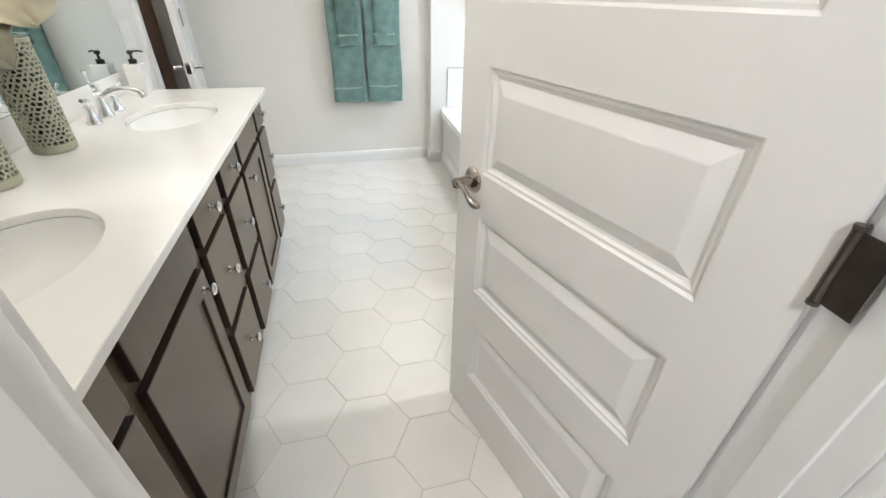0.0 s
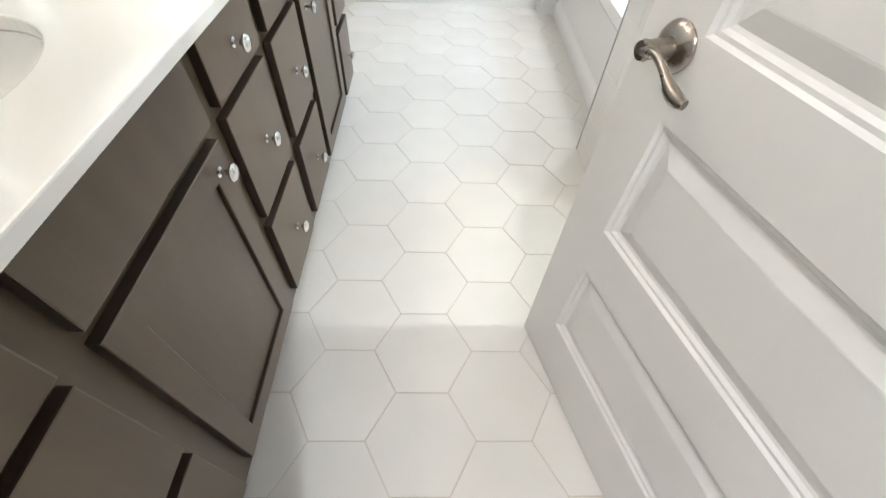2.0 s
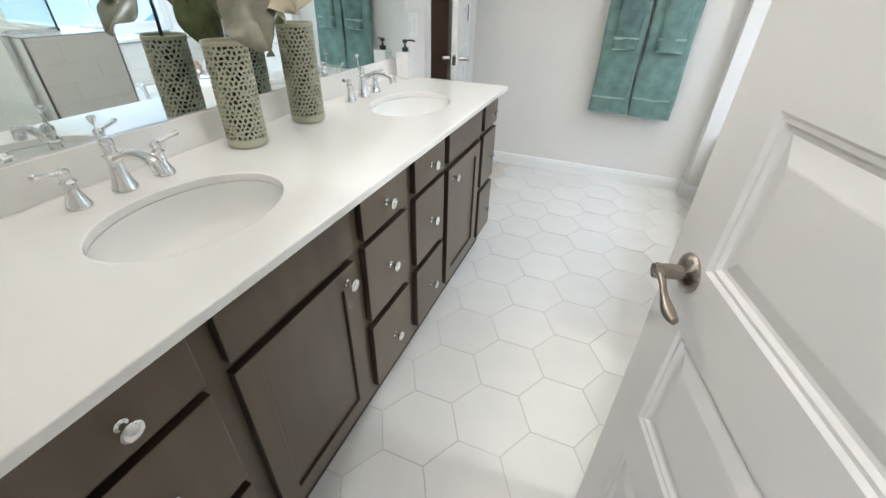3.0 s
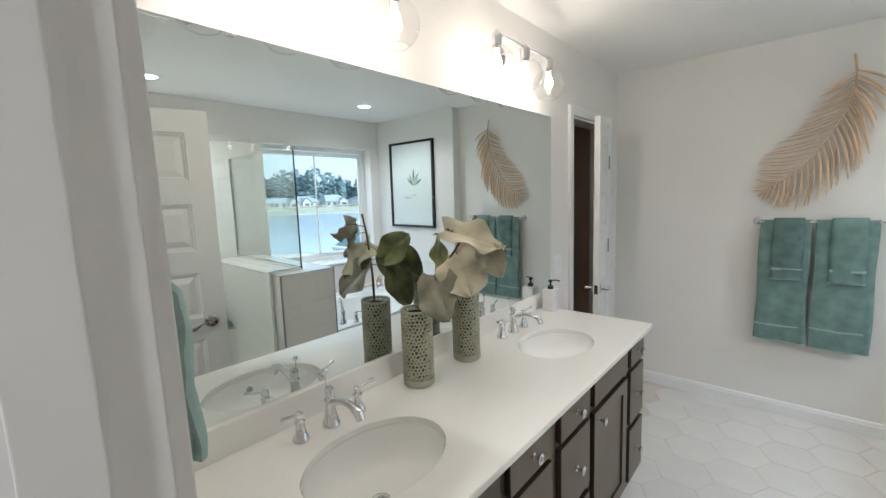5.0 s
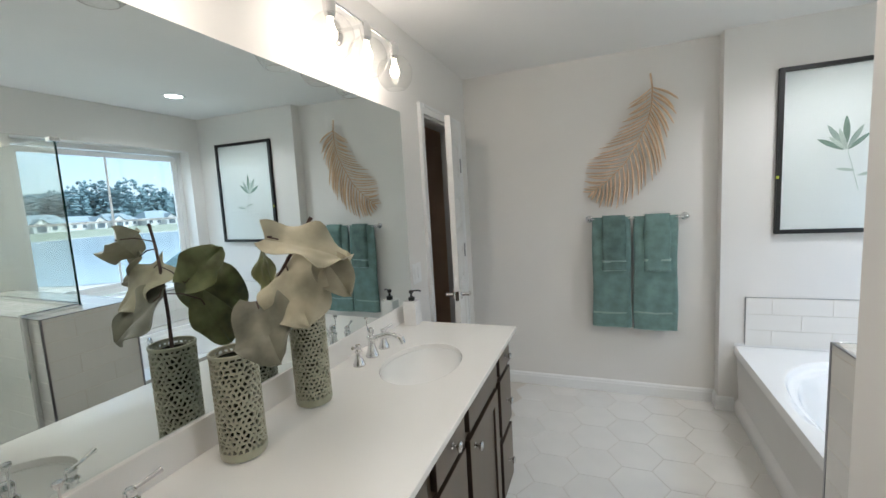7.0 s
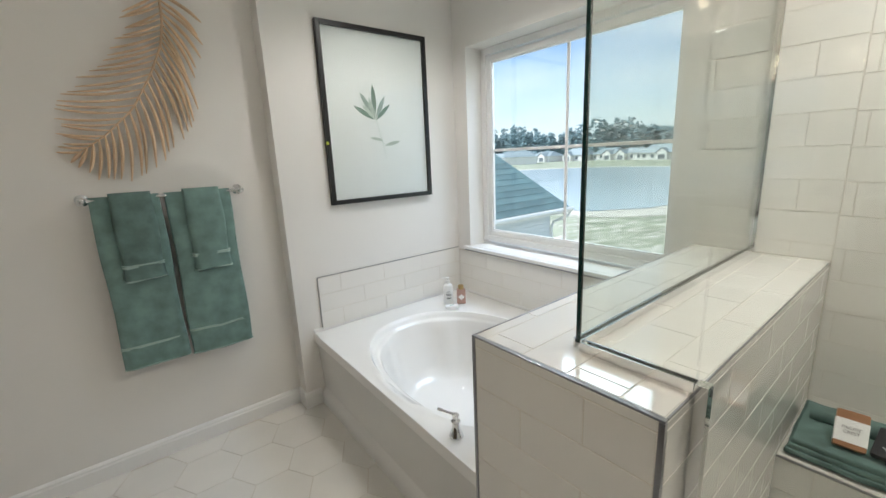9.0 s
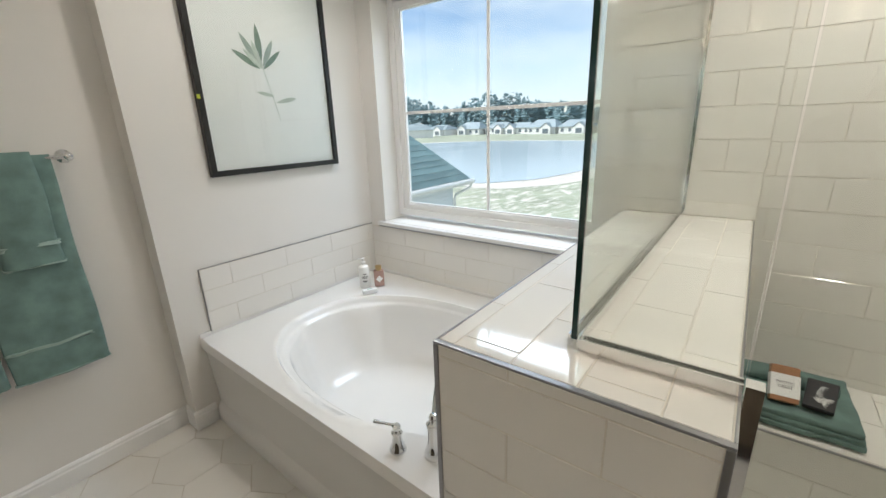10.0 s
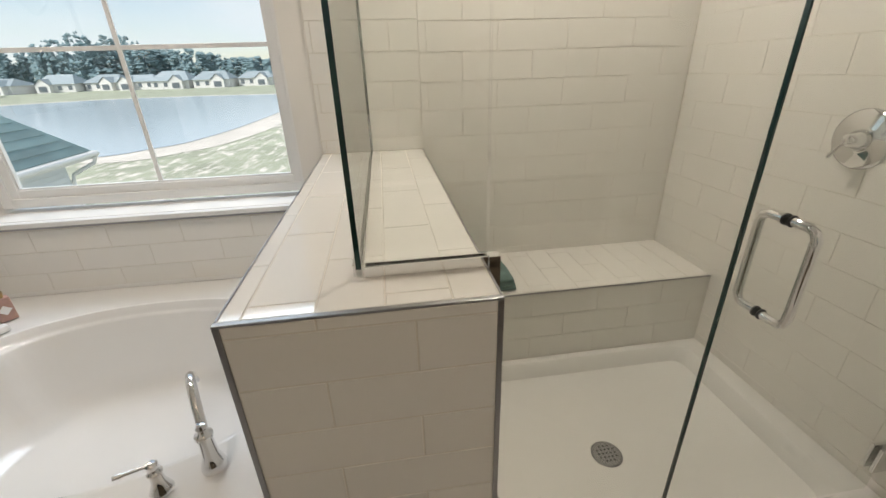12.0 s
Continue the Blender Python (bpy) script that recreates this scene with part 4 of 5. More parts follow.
rings = [rrect(0.0, PNX, 0.004, PNY, 0.0, 0.004), rrect(0.0, PNX, 0.004, PNY, 0.105, 0.004), rrect(0.012, PNX - 0.002, 0.006, PNY - 0.002, 0.115, 0.01), rrect(0.105, PNX - 0.035, 0.085, PNY - 0.075, 0.115, 0.05), rrect(0.118, PNX - 0.045, 0.095, PNY - 0.085, 0.105, 0.05), rrect(0.135, PNX - 0.060, 0.115, PNY - 0.105, 0.045, 0.05), rrect(0.16, PNX - 0.09, 0.15, PNY - 0.14, 0.036, 0.05), rrect(0.40, 0.46, 0.60, 0.66, 0.030, 0.02)]
for a, b in zip(rings, rings[1:]):
    for k in range(len(a)):
        bm.faces.new((a[k], a[(k + 1) % len(a)], b[(k + 1) % len(a)], b[k]))
bm.faces.new(rings[-1])
part("pan_body", bm, ACRYL, pan, smooth=True)
dr = part("drain_cover", lathe([(0, 0.004), (0.048, 0.004), (0.055, 0.001), (0.056, 0)], 32), STEEL, pan, smooth=True, m=pose(1.915 - SX, 2.518 - YS, 0.0315))
for i in range(5):
    for j in range(5):
        if (i - 2) ** 2 + (j - 2) ** 2 < 6:
            part("drain_hole", lathe([(0, 0), (0.0042, 0)], 10), TEXTM, dr, m=pose((i - 2) * 0.015, (j - 2) * 0.015, 0.0046))

# glass: return panel, fixed panel, door
GX, GY, GT, G = 1.606, 3.291, 1.930, 0.0095
pa = thing("glass_panel", pose(GX, GY, PZ), "clear fixed glass panel standing on the tiled low wall", "shower glass")
part("pane", box(0.006, XG - 0.012 - GX, -G / 2, G / 2, 0.014, GT - PZ), SHGLASS, pa)
part("pane_edge", boxes((0.0, 0.006, -G / 2, G / 2, 0.014, GT - PZ), bevel=0.0008), DARKEDGE, pa)
part("channel", boxes((0.0, XG - 0.012 - GX, -0.010, -0.006, 0.0015, 0.022), (0.0, XG - 0.012 - GX, 0.006, 0.010, 0.0015, 0.022), (XG - 0.022 - GX, XG - 0.012 - GX, -0.0101, 0.0101, 0.023, GT - PZ)), CHROME, pa)
pb = thing("glass_panel", pose(GX, 2.556, 0.116), "clear fixed glass panel notched over the low tiled wall", "shower glass")
part("pane", boxes((-G / 2, G / 2, PYA + 0.001 - 2.556, GY - 0.006 - 2.556, PZ + 0.014 - 0.116, GT - 0.116), (-G / 2, G / 2, 0.0, PYA - 0.002 - 2.556, 0.004, GT - 0.116)), SHGLASS, pb)
part("channel", boxes((-0.010, -0.006, PYA + 0.001 - 2.556, GY - 0.011 - 2.556, PZ + 0.0015 - 0.116, PZ + 0.022 - 0.116), (0.006, 0.010, PYA + 0.001 - 2.556, GY - 0.011 - 2.556, PZ + 0.0015 - 0.116, PZ + 0.022 - 0.116), (-0.012, 0.012, PYA - 0.022 - 2.556, PYA - 0.0015 - 2.556, 0.0, PZ + 0.022 - 0.116), (-0.010, 0.010, 0.0, PYA - 0.023 - 2.556, 0.0, 0.0035)), CHROME, pb)
part("glass_clamp", box(-0.016, 0.022, GY - 0.030 - 2.556, GY + 0.016 - 2.556, GT - 0.135, GT - 0.112, 0.002), CHROME, pb)
gd = thing("glass_door", pose(GX, 1.860, 0.130), "frameless clear glass shower door with a chrome pull", "shower door")
part("pane", box(-G / 2, G / 2, 0.0, 0.684, 0, GT - 0.130), SHGLASS, gd)
part("pane_edge", box(-G / 2, G / 2, 0.6845, 0.689, 0, GT - 0.130), DARKEDGE, gd)
hy = 2.448 - 1.860
for s in (-1, 1):
    z0, z1, o = 0.835 - 0.130, 1.050 - 0.130, s * 0.062
    pts = [(s * 0.006, hy, z1), (s * 0.042, hy, z1), (s * 0.056, hy, z1 - 0.006), (o, hy, z1 - 0.020), (o, hy, z0 + 0.020), (s * 0.056, hy, z0 + 0.006), (s * 0.042, hy, z0), (s * 0.006, hy, z0)]
    h = part("pull_handle", tube(pts, 0.0095, 16), CHROME, gd, smooth=True)
    for z in (z0, z1):
        part("washer", tube([(s * 0.0055, hy, z), (s * 0.0085, hy, z)], 0.0125, 18), BLACK, h, smooth=True)
for z in (0.13, 1.50):
    part("door_hinge", boxes((-0.016, -0.006, -0.025, 0.030, z - 0.045, z + 0.045), (0.006, 0.016, -0.025, 0.030, z - 0.045, z + 0.045), bevel=0.002), CHROME, gd)

# valve and shower head
vl = thing("shower_valve", pose(1.990, YS + 0.011, 1.115, -90, 0, 0), "round polished nickel shower valve plate with a lever", "valve")
part("escutcheon", lathe([(0, 0.012), (0.035, 0.012), (0.040, 0.010), (0.078, 0.008), (0.086, 0.004), (0.088, 0)], 40), CHROME, vl, smooth=True)
part("valve_hub", lathe([(0, 0.075), (0.010, 0.074), (0.012, 0.062), (0.018, 0.055), (0.020, 0.040), (0.026, 0.030), (0.030, 0.012)], 28), CHROME, vl, smooth=True)
part("lever", tube([(0, 0, 0.058), (0.015, 0.022, 0.060), (0.028, 0.050, 0.064), (0.030, 0.056, 0.064)], [0.007, 0.005, 0.006, 0.004], 12), CHROME, vl, smooth=True)
sh = thing("shower_fixture", pose(1.990, YS + 0.011, 1.98), "polished chrome shower head on a bent arm", "shower head")
part("arm", tube([(0, 0, 0), (0, 0.06, 0.012), (0, 0.12, -0.004), (0, 0.16, -0.035)], 0.010, 14), CHROME, sh, smooth=True)
part("flange", lathe([(0, 0.010), (0.014, 0.010), (0.028, 0.003), (0.030, 0)], 24), CHROME, sh, smooth=True, m=pose(0, 0, 0, -90, 0, 0))
part("head", lathe([(0.010, 0.04), (0.016, 0.03), (0.042, 0.006), (0.045, 0), (0, 0)], 28), CHROME, sh, smooth=True, m=pose(0, 0.178, -0.065, 35, 0, 0))


# folded towel and soaps on the bench
def folded(w, d, h, seed):
    bm = bmesh.new()
    for k in range(3):
        z0 = h * k / 3
        own = box(-w / 2 + 0.004 * k, w / 2 - 0.003 * k, -d / 2 + 0.003 * k, d / 2 - 0.005 * k, z0, z0 + h / 3 + 0.002, min(0.45 * h / 3, 0.011), 4)
        me = bpy.data.meshes.new("tmp")
        own.to_mesh(me)
        own.free()
        bm.from_mesh(me)
        bpy.data.meshes.remove(me)
    bmesh.ops.subdivide_edges(bm, edges=[e for e in bm.edges if e.calc_length() > 0.05], cuts=8, use_grid_fill=True)
    for v in bm.verts:
        v.co += Vector((noise.noise(v.co * 22 + Vector((seed, 0, 0))), noise.noise(v.co * 25 + Vector((0, seed, 0))), noise.noise(v.co * 18 + Vector((0, 0, seed))) * 0.7)) * 0.006
    return bm


ft = thing("folded_towel", pose(2.560, 2.890, 0.466, 0, 0, 2), "dark teal folded towel on the shower bench", "towel")
part("cloth", folded(0.31, 0.32, 0.052, 3), TOWEL, ft, smooth=True)
part("cloth_roll", tube([(0.03, -0.12, 0.064), (0.035, 0.0, 0.070), (0.03, 0.13, 0.066)], [0.018, 0.024, 0.018], 14), TOWEL, ft, smooth=True)
COP = mat("copper_box", (0.36, 0.17, 0.08), 0.5, vary=0.15, scale=30)


def words(parent, text, size, m, material=TEXTM):
    c = bpy.data.curves.new("printed_words", "FONT")
    c.body, c.size, c.extrude, c.align_x, c.align_y = text, size, 0.0002, "CENTER", "CENTER"
    ob = new("tmp_words", c)
    me = bpy.data.meshes.new_from_object(ob.evaluated_get(bpy.context.evaluated_depsgraph_get()))
    bpy.data.objects.remove(ob)
    me.materials.append(material)
    ob = new("printed_words", me)
    ob.parent = parent
    ob.matrix_basis = m
    return ob


s1 = thing("boxed_soap", pose(2.502, 2.918, 0.562, 4, -52, 6), "copper boxed soap with a white sleeve on the folded towel", "soap")
part("soap_box", box(-0.055, 0.055, -0.036, 0.036, 0, 0.028, 0.003), COP, s1)
part("paper_sleeve", box(-0.040, 0.028, -0.0368, 0.0368, -0.0008, 0.0288, 0.0), PAPER, s1)
words(s1, "PACIFIC\nCREST", 0.013, pose(-0.004, 0.0, 0.0292, 0, 0, -90))
s2 = thing("boxed_soap", pose(2.500, 2.826, 0.550, -4, -38, -8), "black boxed soap with white leaf shapes on the folded towel", "soap")
part("soap_box", box(-0.045, 0.045, -0.036, 0.036, 0, 0.028, 0.003), TEXTM, s2)
rnd = random.Random(9)
for k in range(7):
    flat = bmesh.new()
    a = rnd.uniform(0, 6.28)
    c0 = Vector((rnd.uniform(-0.028, 0.028), rnd.uniform(-0.022, 0.022), 0.0284 + 0.0001 * k))
    for i in range(4):
        b = a + i * 0.55
        p = [c0, c0 + Vector((math.cos(b - 0.15) * 0.009, math.sin(b - 0.15) * 0.009, 0)), c0 + Vector((math.cos(b) * 0.019, math.sin(b) * 0.019, 0)), c0 + Vector((math.cos(b + 0.15) * 0.009, math.sin(b + 0.15) * 0.009, 0))]
        flat.faces.new([flat.verts.new((max(-0.043, min(0.043, q.x)), max(-0.034, min(0.034, q.y)), q.z)) for q in p])
    part("printed_leaf", flat, PAPER, s2)

# ---- things on the worktop ----
def lace_vase(m, seed, label, Hh=0.300):
    v = thing("vase", m, label, "vase", "pierced vases on the worktop")
    R, th = 0.056, 0.0055
    rnd = random.Random(seed)
    nu, nv = 25, round(Hh * 73)
    z0, z1 = 0.024, Hh - 0.008
    bm = bmesh.new()
    dz = (z1 - z0) / nv
    jit = {}

    def vert(i, j):
        # honeycomb lattice point i round, j up; wraps round
        key = (i % (2 * nu), j)
        if key not in jit:
            up = 1 if (i + j) % 2 == 0 else -1
            z = z0 + j * dz + up * dz / 6
            a = (key[0] + (rnd.uniform(-0.42, 0.42) if 0 < j < nv else 0)) * math.pi / nu
            z += rnd.uniform(-0.28, 0.28) * dz if 0 < j < nv else 0
            if j == 0:
                z = z0 - 0.001
            if j == nv:
                z = z1
            jit[key] = bm.verts.new((R * math.cos(a), R * math.sin(a), z))
        return jit[key]

    cells = []
    for j in range(nv):
        for i in range(2 * nu):
            if (i + j) % 2 == 0:
                cells.append(bm.faces.new((vert(i, j), vert(i + 1, j), vert(i + 2, j), vert(i + 2, j + 1), vert(i + 1, j + 1), vert(i, j + 1))))
    for c in cells:
        co = c.calc_center_median()
        big = 0.5 + 0.5 * math.sin(math.atan2(co.y, co.x) * 5 + co.z * 20) * math.sin(co.z * 72 + seed)
        res = bmesh.ops.inset_individual(bm, faces=[c], thickness=0.0019 + 0.0019 * (1 - big) + rnd.uniform(0, 0.0007))
    bmesh.ops.delete(bm, geom=cells, context="FACES_ONLY")
    bmesh.ops.recalc_face_normals(bm, faces=bm.faces[:])
    bmesh.ops.solidify(bm, geom=bm.faces[:], thickness=th)
    bmesh.ops.recalc_face_normals(bm, faces=bm.faces[:])
    part("pierced_wall", bm, CERAMIC, v)
    # Liner is added, itself unseen, and coloured dark for the shade inside the vase.
    part("liner", lathe([(0, 0.026), (R - 0.013, 0.026), (R - 0.012, Hh - 0.02), (R - 0.0145, Hh - 0.02), (R - 0.0175, 0.030), (0, 0.030)], 36), LINER, v, "added dark liner that puts shade behind the holes", smooth=True)
    part("foot", lathe([(0, 0), (R - 0.006, 0), (R - 0.001, 0.004), (R + 0.0005, 0.012), (R + 0.0005, 0.024), (R - 0.004, 0.025), (R - 0.005, 0.010), (0, 0.008)], 40), CERAMIC, v, smooth=True)
    part("rim", lathe([(R - 0.004, Hh - 0.009), (R + 0.001, Hh - 0.009), (R + 0.0015, Hh - 0.002), (R - 0.001, Hh), (R - 0.004, Hh - 0.002), (R - 0.004, Hh - 0.009)], 40), CERAMIC, v, smooth=True)
    return v


V1 = (-0.016, 2.716)
lace_vase(pose(V1[0], V1[1], CT + 0.0005), 1, "grey-green pierced ceramic vase holding a leafy stem", 0.275)
lace_vase(pose(-0.016, 2.995, CT + 0.0005, 0, 0, 40), 4, "grey-green pierced ceramic vase standing empty by the mirror")

LEAFD = mat("leaf_olive", (0.20, 0.21, 0.085), 0.36, vary=0.75, scale=13, bump=0.3, bscale=30)
LEAFP = mat("leaf_pale", (0.44, 0.41, 0.29), 0.5, vary=0.35, scale=14, bump=0.3, bscale=30)
LEAFM = mat("leaf_sage", (0.19, 0.185, 0.135), 0.38, vary=0.75, scale=13, bump=0.3, bscale=30)
STEMM = mat("plant_stem", (0.085, 0.050, 0.040), 0.7, vary=0.5, scale=60, bump=0.4, bscale=150)
branch = thing("leafy_branch", pose(V1[0], V1[1], CT + 0.01), "artificial magnolia branch with broad olive and pale leaves in the vase", "plant")
B0 = Vector((V1[0], V1[1], CT + 0.01))
stem_pts = [Vector((0, 0.0, 0.01)), Vector((0.02, 0.01, 0.20)), Vector((0.055, 0.035, 0.33)), Vector((0.11, 0.065, 0.44)), Vector((0.150, 0.085, 0.51)), Vector((0.196, 0.103, 0.583))]
part("stem", tube([along([tuple(p) for p in stem_pts], k / 24) for k in range(25)], [0.0052 - 0.0012 * k / 24 for k in range(24)] + [0.0055], 10), STEMM, branch, smooth=True)


def broad_leaf(center, axis, normal, L, w, material, seed, cup=0.25, droop=0.3, wave=0.10, attach=None):
    """A thick waxy leaf with a heart-shaped base and a wavy rim; centre in the world, axis from base to tip."""
    ax = Vector(axis).normalized()
    nr = (Vector(normal) - ax * Vector(normal).dot(ax)).normalized()
    sd = ax.cross(nr).normalized()
    c = Vector(center) - B0
    bm = bmesh.new()
    nu, nv = 18, 14
    grid = []
    for i in range(nu + 1):
        f = i / nu
        half = w / 2 * (math.sin(math.pi * min(1, f * 0.93 + 0.05)) ** 0.62) * (1.12 - 0.35 * f)
        if i == nu:
            half *= 0.25
        row = []
        for j in range(nv + 1):
            g = j / nv * 2 - 1
            back = 0.10 * L * (abs(g) ** 1.5) * max(0, 1 - f * 3.2)
            p = ax * ((f - 0.5) * L - back) + sd * (g * half)
            up = cup * w * 0.5 * g * g * 0.8 - droop * L * (f - 0.35) ** 2
            up += 1.7 * wave * w * 0.5 * abs(g) ** 2 * math.sin(f * 11 + seed * 1.7 + (2.1 if g > 0 else 0)) + 0.006 * noise.noise(Vector((f * 3, g * 2, seed)))
            up -= 0.004 * math.exp(-(g * 9) ** 2)
            row.append(bm.verts.new(c + p + nr * up))
        grid.append(row)
    for i in range(nu):
        for j in range(nv):
            bm.faces.new((grid[i][j], grid[i + 1][j], grid[i + 1][j + 1], grid[i][j + 1]))
    bmesh.ops.recalc_face_normals(bm, faces=bm.faces[:])
    base = c - ax * L * 0.48
    bmesh.ops.solidify(bm, geom=bm.faces[:], thickness=0.0016)
    lf = part("leaf", bm, material, branch, smooth=True)
    near = along([tuple(p) for p in stem_pts], attach if attach is not None else 0.8)
    mid = (near + base) / 2 + Vector((0, 0, 0.008))
    part("petiole", tube([near, mid, base, base + ax * L * 0.12], 0.0018, 8), STEMM, lf, smooth=True)
    return lf


R5, U5, F5 = Vector((0.764, 0.642, 0)), Vector((0, 0, 1)), Vector((-0.64, 0.76, -0.06))


def dirv(r, u, f):
    return R5 * r + U5 * u + F5 * f


broad_leaf((0.215, 2.765, 1.412), dirv(0.93, -0.30, 0.05), (0.10, -0.62, 0.75), 0.200, 0.130, LEAFP, 1, 0.25, 0.22, 0.16, 0.86)
broad_leaf((0.255, 2.800, 1.335), (0.60, -0.05, -0.75), (0.30, -0.75, 0.45), 0.120, 0.095, LEAFP, 2, 0.35, 0.3, 0.12, 0.80)
broad_leaf((0.110, 2.706, 1.222), (0.60, -0.38, -0.60), (0.10, -0.70, 0.45), 0.185, 0.170, LEAFM, 3, 0.12, 0.18, 0.10, 0.52)
broad_leaf((-0.005, 2.838, 1.352), (-0.50, 0.30, 0.55), (-0.45, -0.88, 0.10), 0.150, 0.130, LEAFD, 4, 0.2, 0.2, 0.1, 0.66)
broad_leaf((0.165, 2.752, 1.305), (0.55, -0.40, -0.62), (0.05, -0.70, 0.50), 0.190, 0.190, LEAFP, 5, -0.15, 0.25, 0.15, 0.74)
broad_leaf((-0.005, 2.860, 1.175), (-0.30, 0.25, -0.90), (-0.55, -0.80, 0.15), 0.165, 0.120, LEAFD, 6, 0.2, 0.2, 0.10, 0.50)
broad_leaf((0.030, 2.905, 1.262), (-0.55, 0.40, -0.50), (-0.55, -0.75, 0.35), 0.200, 0.180, LEAFD, 7, 0.15, 0.22, 0.14, 0.62)

sd_ = thing("soap_dispenser", pose(-0.055, 3.825, CT + 0.0005), "square white marble soap dispenser with a black pump", "soap dispenser")
part("bottle", box(-0.034, 0.034, -0.034, 0.034, 0, 0.122, 0.003), mat("white_marble", (0.80, 0.79, 0.78), 0.25, vary=0.05, scale=25), sd_)
part("collar", lathe([(0, 0.122), (0.016, 0.122), (0.017, 0.138), (0.012, 0.141), (0.006, 0.142), (0.005, 0.160), (0, 0.160)], 24), PLASTIC, sd_, smooth=True)
part("pump", lathe([(0, 0.160), (0.010, 0.160), (0.012, 0.163), (0.012, 0.172), (0.008, 0.175), (0, 0.175)], 20), PLASTIC, sd_, smooth=True)
part("nozzle", tube([(0, 0, 0.170), (0.028, 0.018, 0.171), (0.042, 0.027, 0.166)], 0.004, 10), PLASTIC, sd_, smooth=True)

# towel ring on the doorway wall
RX = 0.175
tr = thing("towel_ring", pose(RX, YS, 1.478), "polished chrome squared towel ring beside the doorway", "towel ring")
part("bracket", lathe([(0, 0), (0.026, 0), (0.026, 0.004), (0.018, 0.010), (0.009, 0.016), (0.009, 0.088), (0.012, 0.092), (0.012, 0.104), (0, 0.106)], 24), CHROME, tr, smooth=True, m=pose(0, 0, 0, -90, 0, 0))
rp = []
for cx, cz, a0 in ((0.058, -0.010, 0), (-0.058, -0.010, 90), (-0.058, -0.070, 180), (0.058, -0.070, 270)):
    for k in range(7):
        a = radians(a0 + 15 * k)
        rp.append((cx + 0.014 * math.cos(a), 0.098, cz + 0.014 * math.sin(a)))
rp.append(rp[0])
part("ring", tube(rp, 0.006, 12), CHROME, tr, smooth=True)
rt = thing("towel", pose(RX, YS + 0.098, 1.394), "pale teal terry hand towel drawn through the ring by the doorway", "towel")
TOWELR = mat("ring_towel_terry", (0.36, 0.50, 0.47), 0.95, vary=0.18, scale=25, bump=1.0, bscale=420)


def draped(w, drop, back_drop, half, th, seed):
    """Cloth over a rod along X: an upside-down U in section, wider below."""
    line = [(-half, -back_drop)]
    for k in range(1, 12):
        line.append((-half, -back_drop + back_drop * k / 12))
    for k in range(13):
        a = math.pi - math.pi * k / 12
        line.append((half * math.cos(a), half * 0.9 * math.sin(a)))
    for k in range(1, 19):
        line.append((half + 0.004 * math.sin(k * 0.5), -drop * k / 18))
    n, m = len(line), 22
    bm = bmesh.new()
    skins = []
    for side in (1, -1):
        rows = []
        for i, (y, z) in enumerate(line):
            p, q = line[max(0, i - 1)], line[min(n - 1, i + 1)]
            d = Vector((q[0] - p[0], q[1] - p[1])).normalized()
            ny, nz_ = -d.y * side * th / 2, d.x * side * th / 2
            f = min(1.0, max(0.0, -z / 0.09))
            row = []
            for k in range(m + 1):
                u = k / m * 2 - 1
                edge = (1 - abs(u) ** 7)
                x = u * w / 2 * (0.80 + 0.20 * f)
                wob = 0.004 * math.sin(u * 7 + seed + z * 9) * f + 0.0025 * noise.noise(Vector((x * 40, z * 30, seed))) + 0.0012 * noise.noise(Vector((x * 170, z * 170, y * 90)))
                row.append(bm.verts.new((x, y + ny * edge + wob, z + nz_ * edge)))
            rows.append(row)
        skins.append(rows)
    for rows in skins:
        for a, b in zip(rows, rows[1:]):
            for k in range(m):
                bm.faces.new((a[k], a[k + 1], b[k + 1], b[k]))
    A, B_ = skins
    for i in range(n - 1):
        for k in (0, m):
            bm.faces.new((A[i][k], A[i + 1][k], B_[i + 1][k], B_[i][k]))
    for i in (0, n - 1):
        for k in range(m):
            bm.faces.new((A[i][k], A[i][k + 1], B_[i][k + 1], B_[i][k]))
    bmesh.ops.recalc_face_normals(bm, faces=bm.faces[:])
    return bm


part("cloth", draped(0.122, 0.285, 0.270, 0.022, 0.026, 5), TOWELR, rt, smooth=True)
part("cloth_fold", draped(0.108, 0.262, 0.285, 0.0095, 0.0015, 9), TOWELR, rt, smooth=True)

# ---- outdoors ----
GZ = -3.2
GRASS = mat("lawn", (0.31, 0.335, 0.25), 0.95, vary=0.4, scale=0.25, bump=0.5, bscale=4)
SAND = mat("pale_sand", (0.68, 0.64, 0.58), 0.9, vary=0.15, scale=0.4)
WATER = mat("pond_water", (0.44, 0.52, 0.57), 0.16, spec=1.0, bump=0.04, bscale=1.5)
SHINGLE = mat("grey_shingle", (0.22, 0.33, 0.34), 0.85, vary=0.25, scale=3)
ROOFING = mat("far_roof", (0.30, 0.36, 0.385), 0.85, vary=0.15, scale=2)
SIDING = mat("pale_siding", (0.78, 0.82, 0.86), 0.6, vary=0.03)
SIDEW = mat("white_siding", (0.72, 0.72, 0.70), 0.6, vary=0.03, scale=1)
# Distance haze is put into this blue-grey foliage colour.
WOODS = mat("hazed_foliage", (0.17, 0.26, 0.285), 0.9, vary=0.45, scale=0.6)
BARK = mat("far_bark", (0.10, 0.085, 0.07), 0.9)
DARKW = mat("dark_window", (0.14, 0.17, 0.19), 0.15)

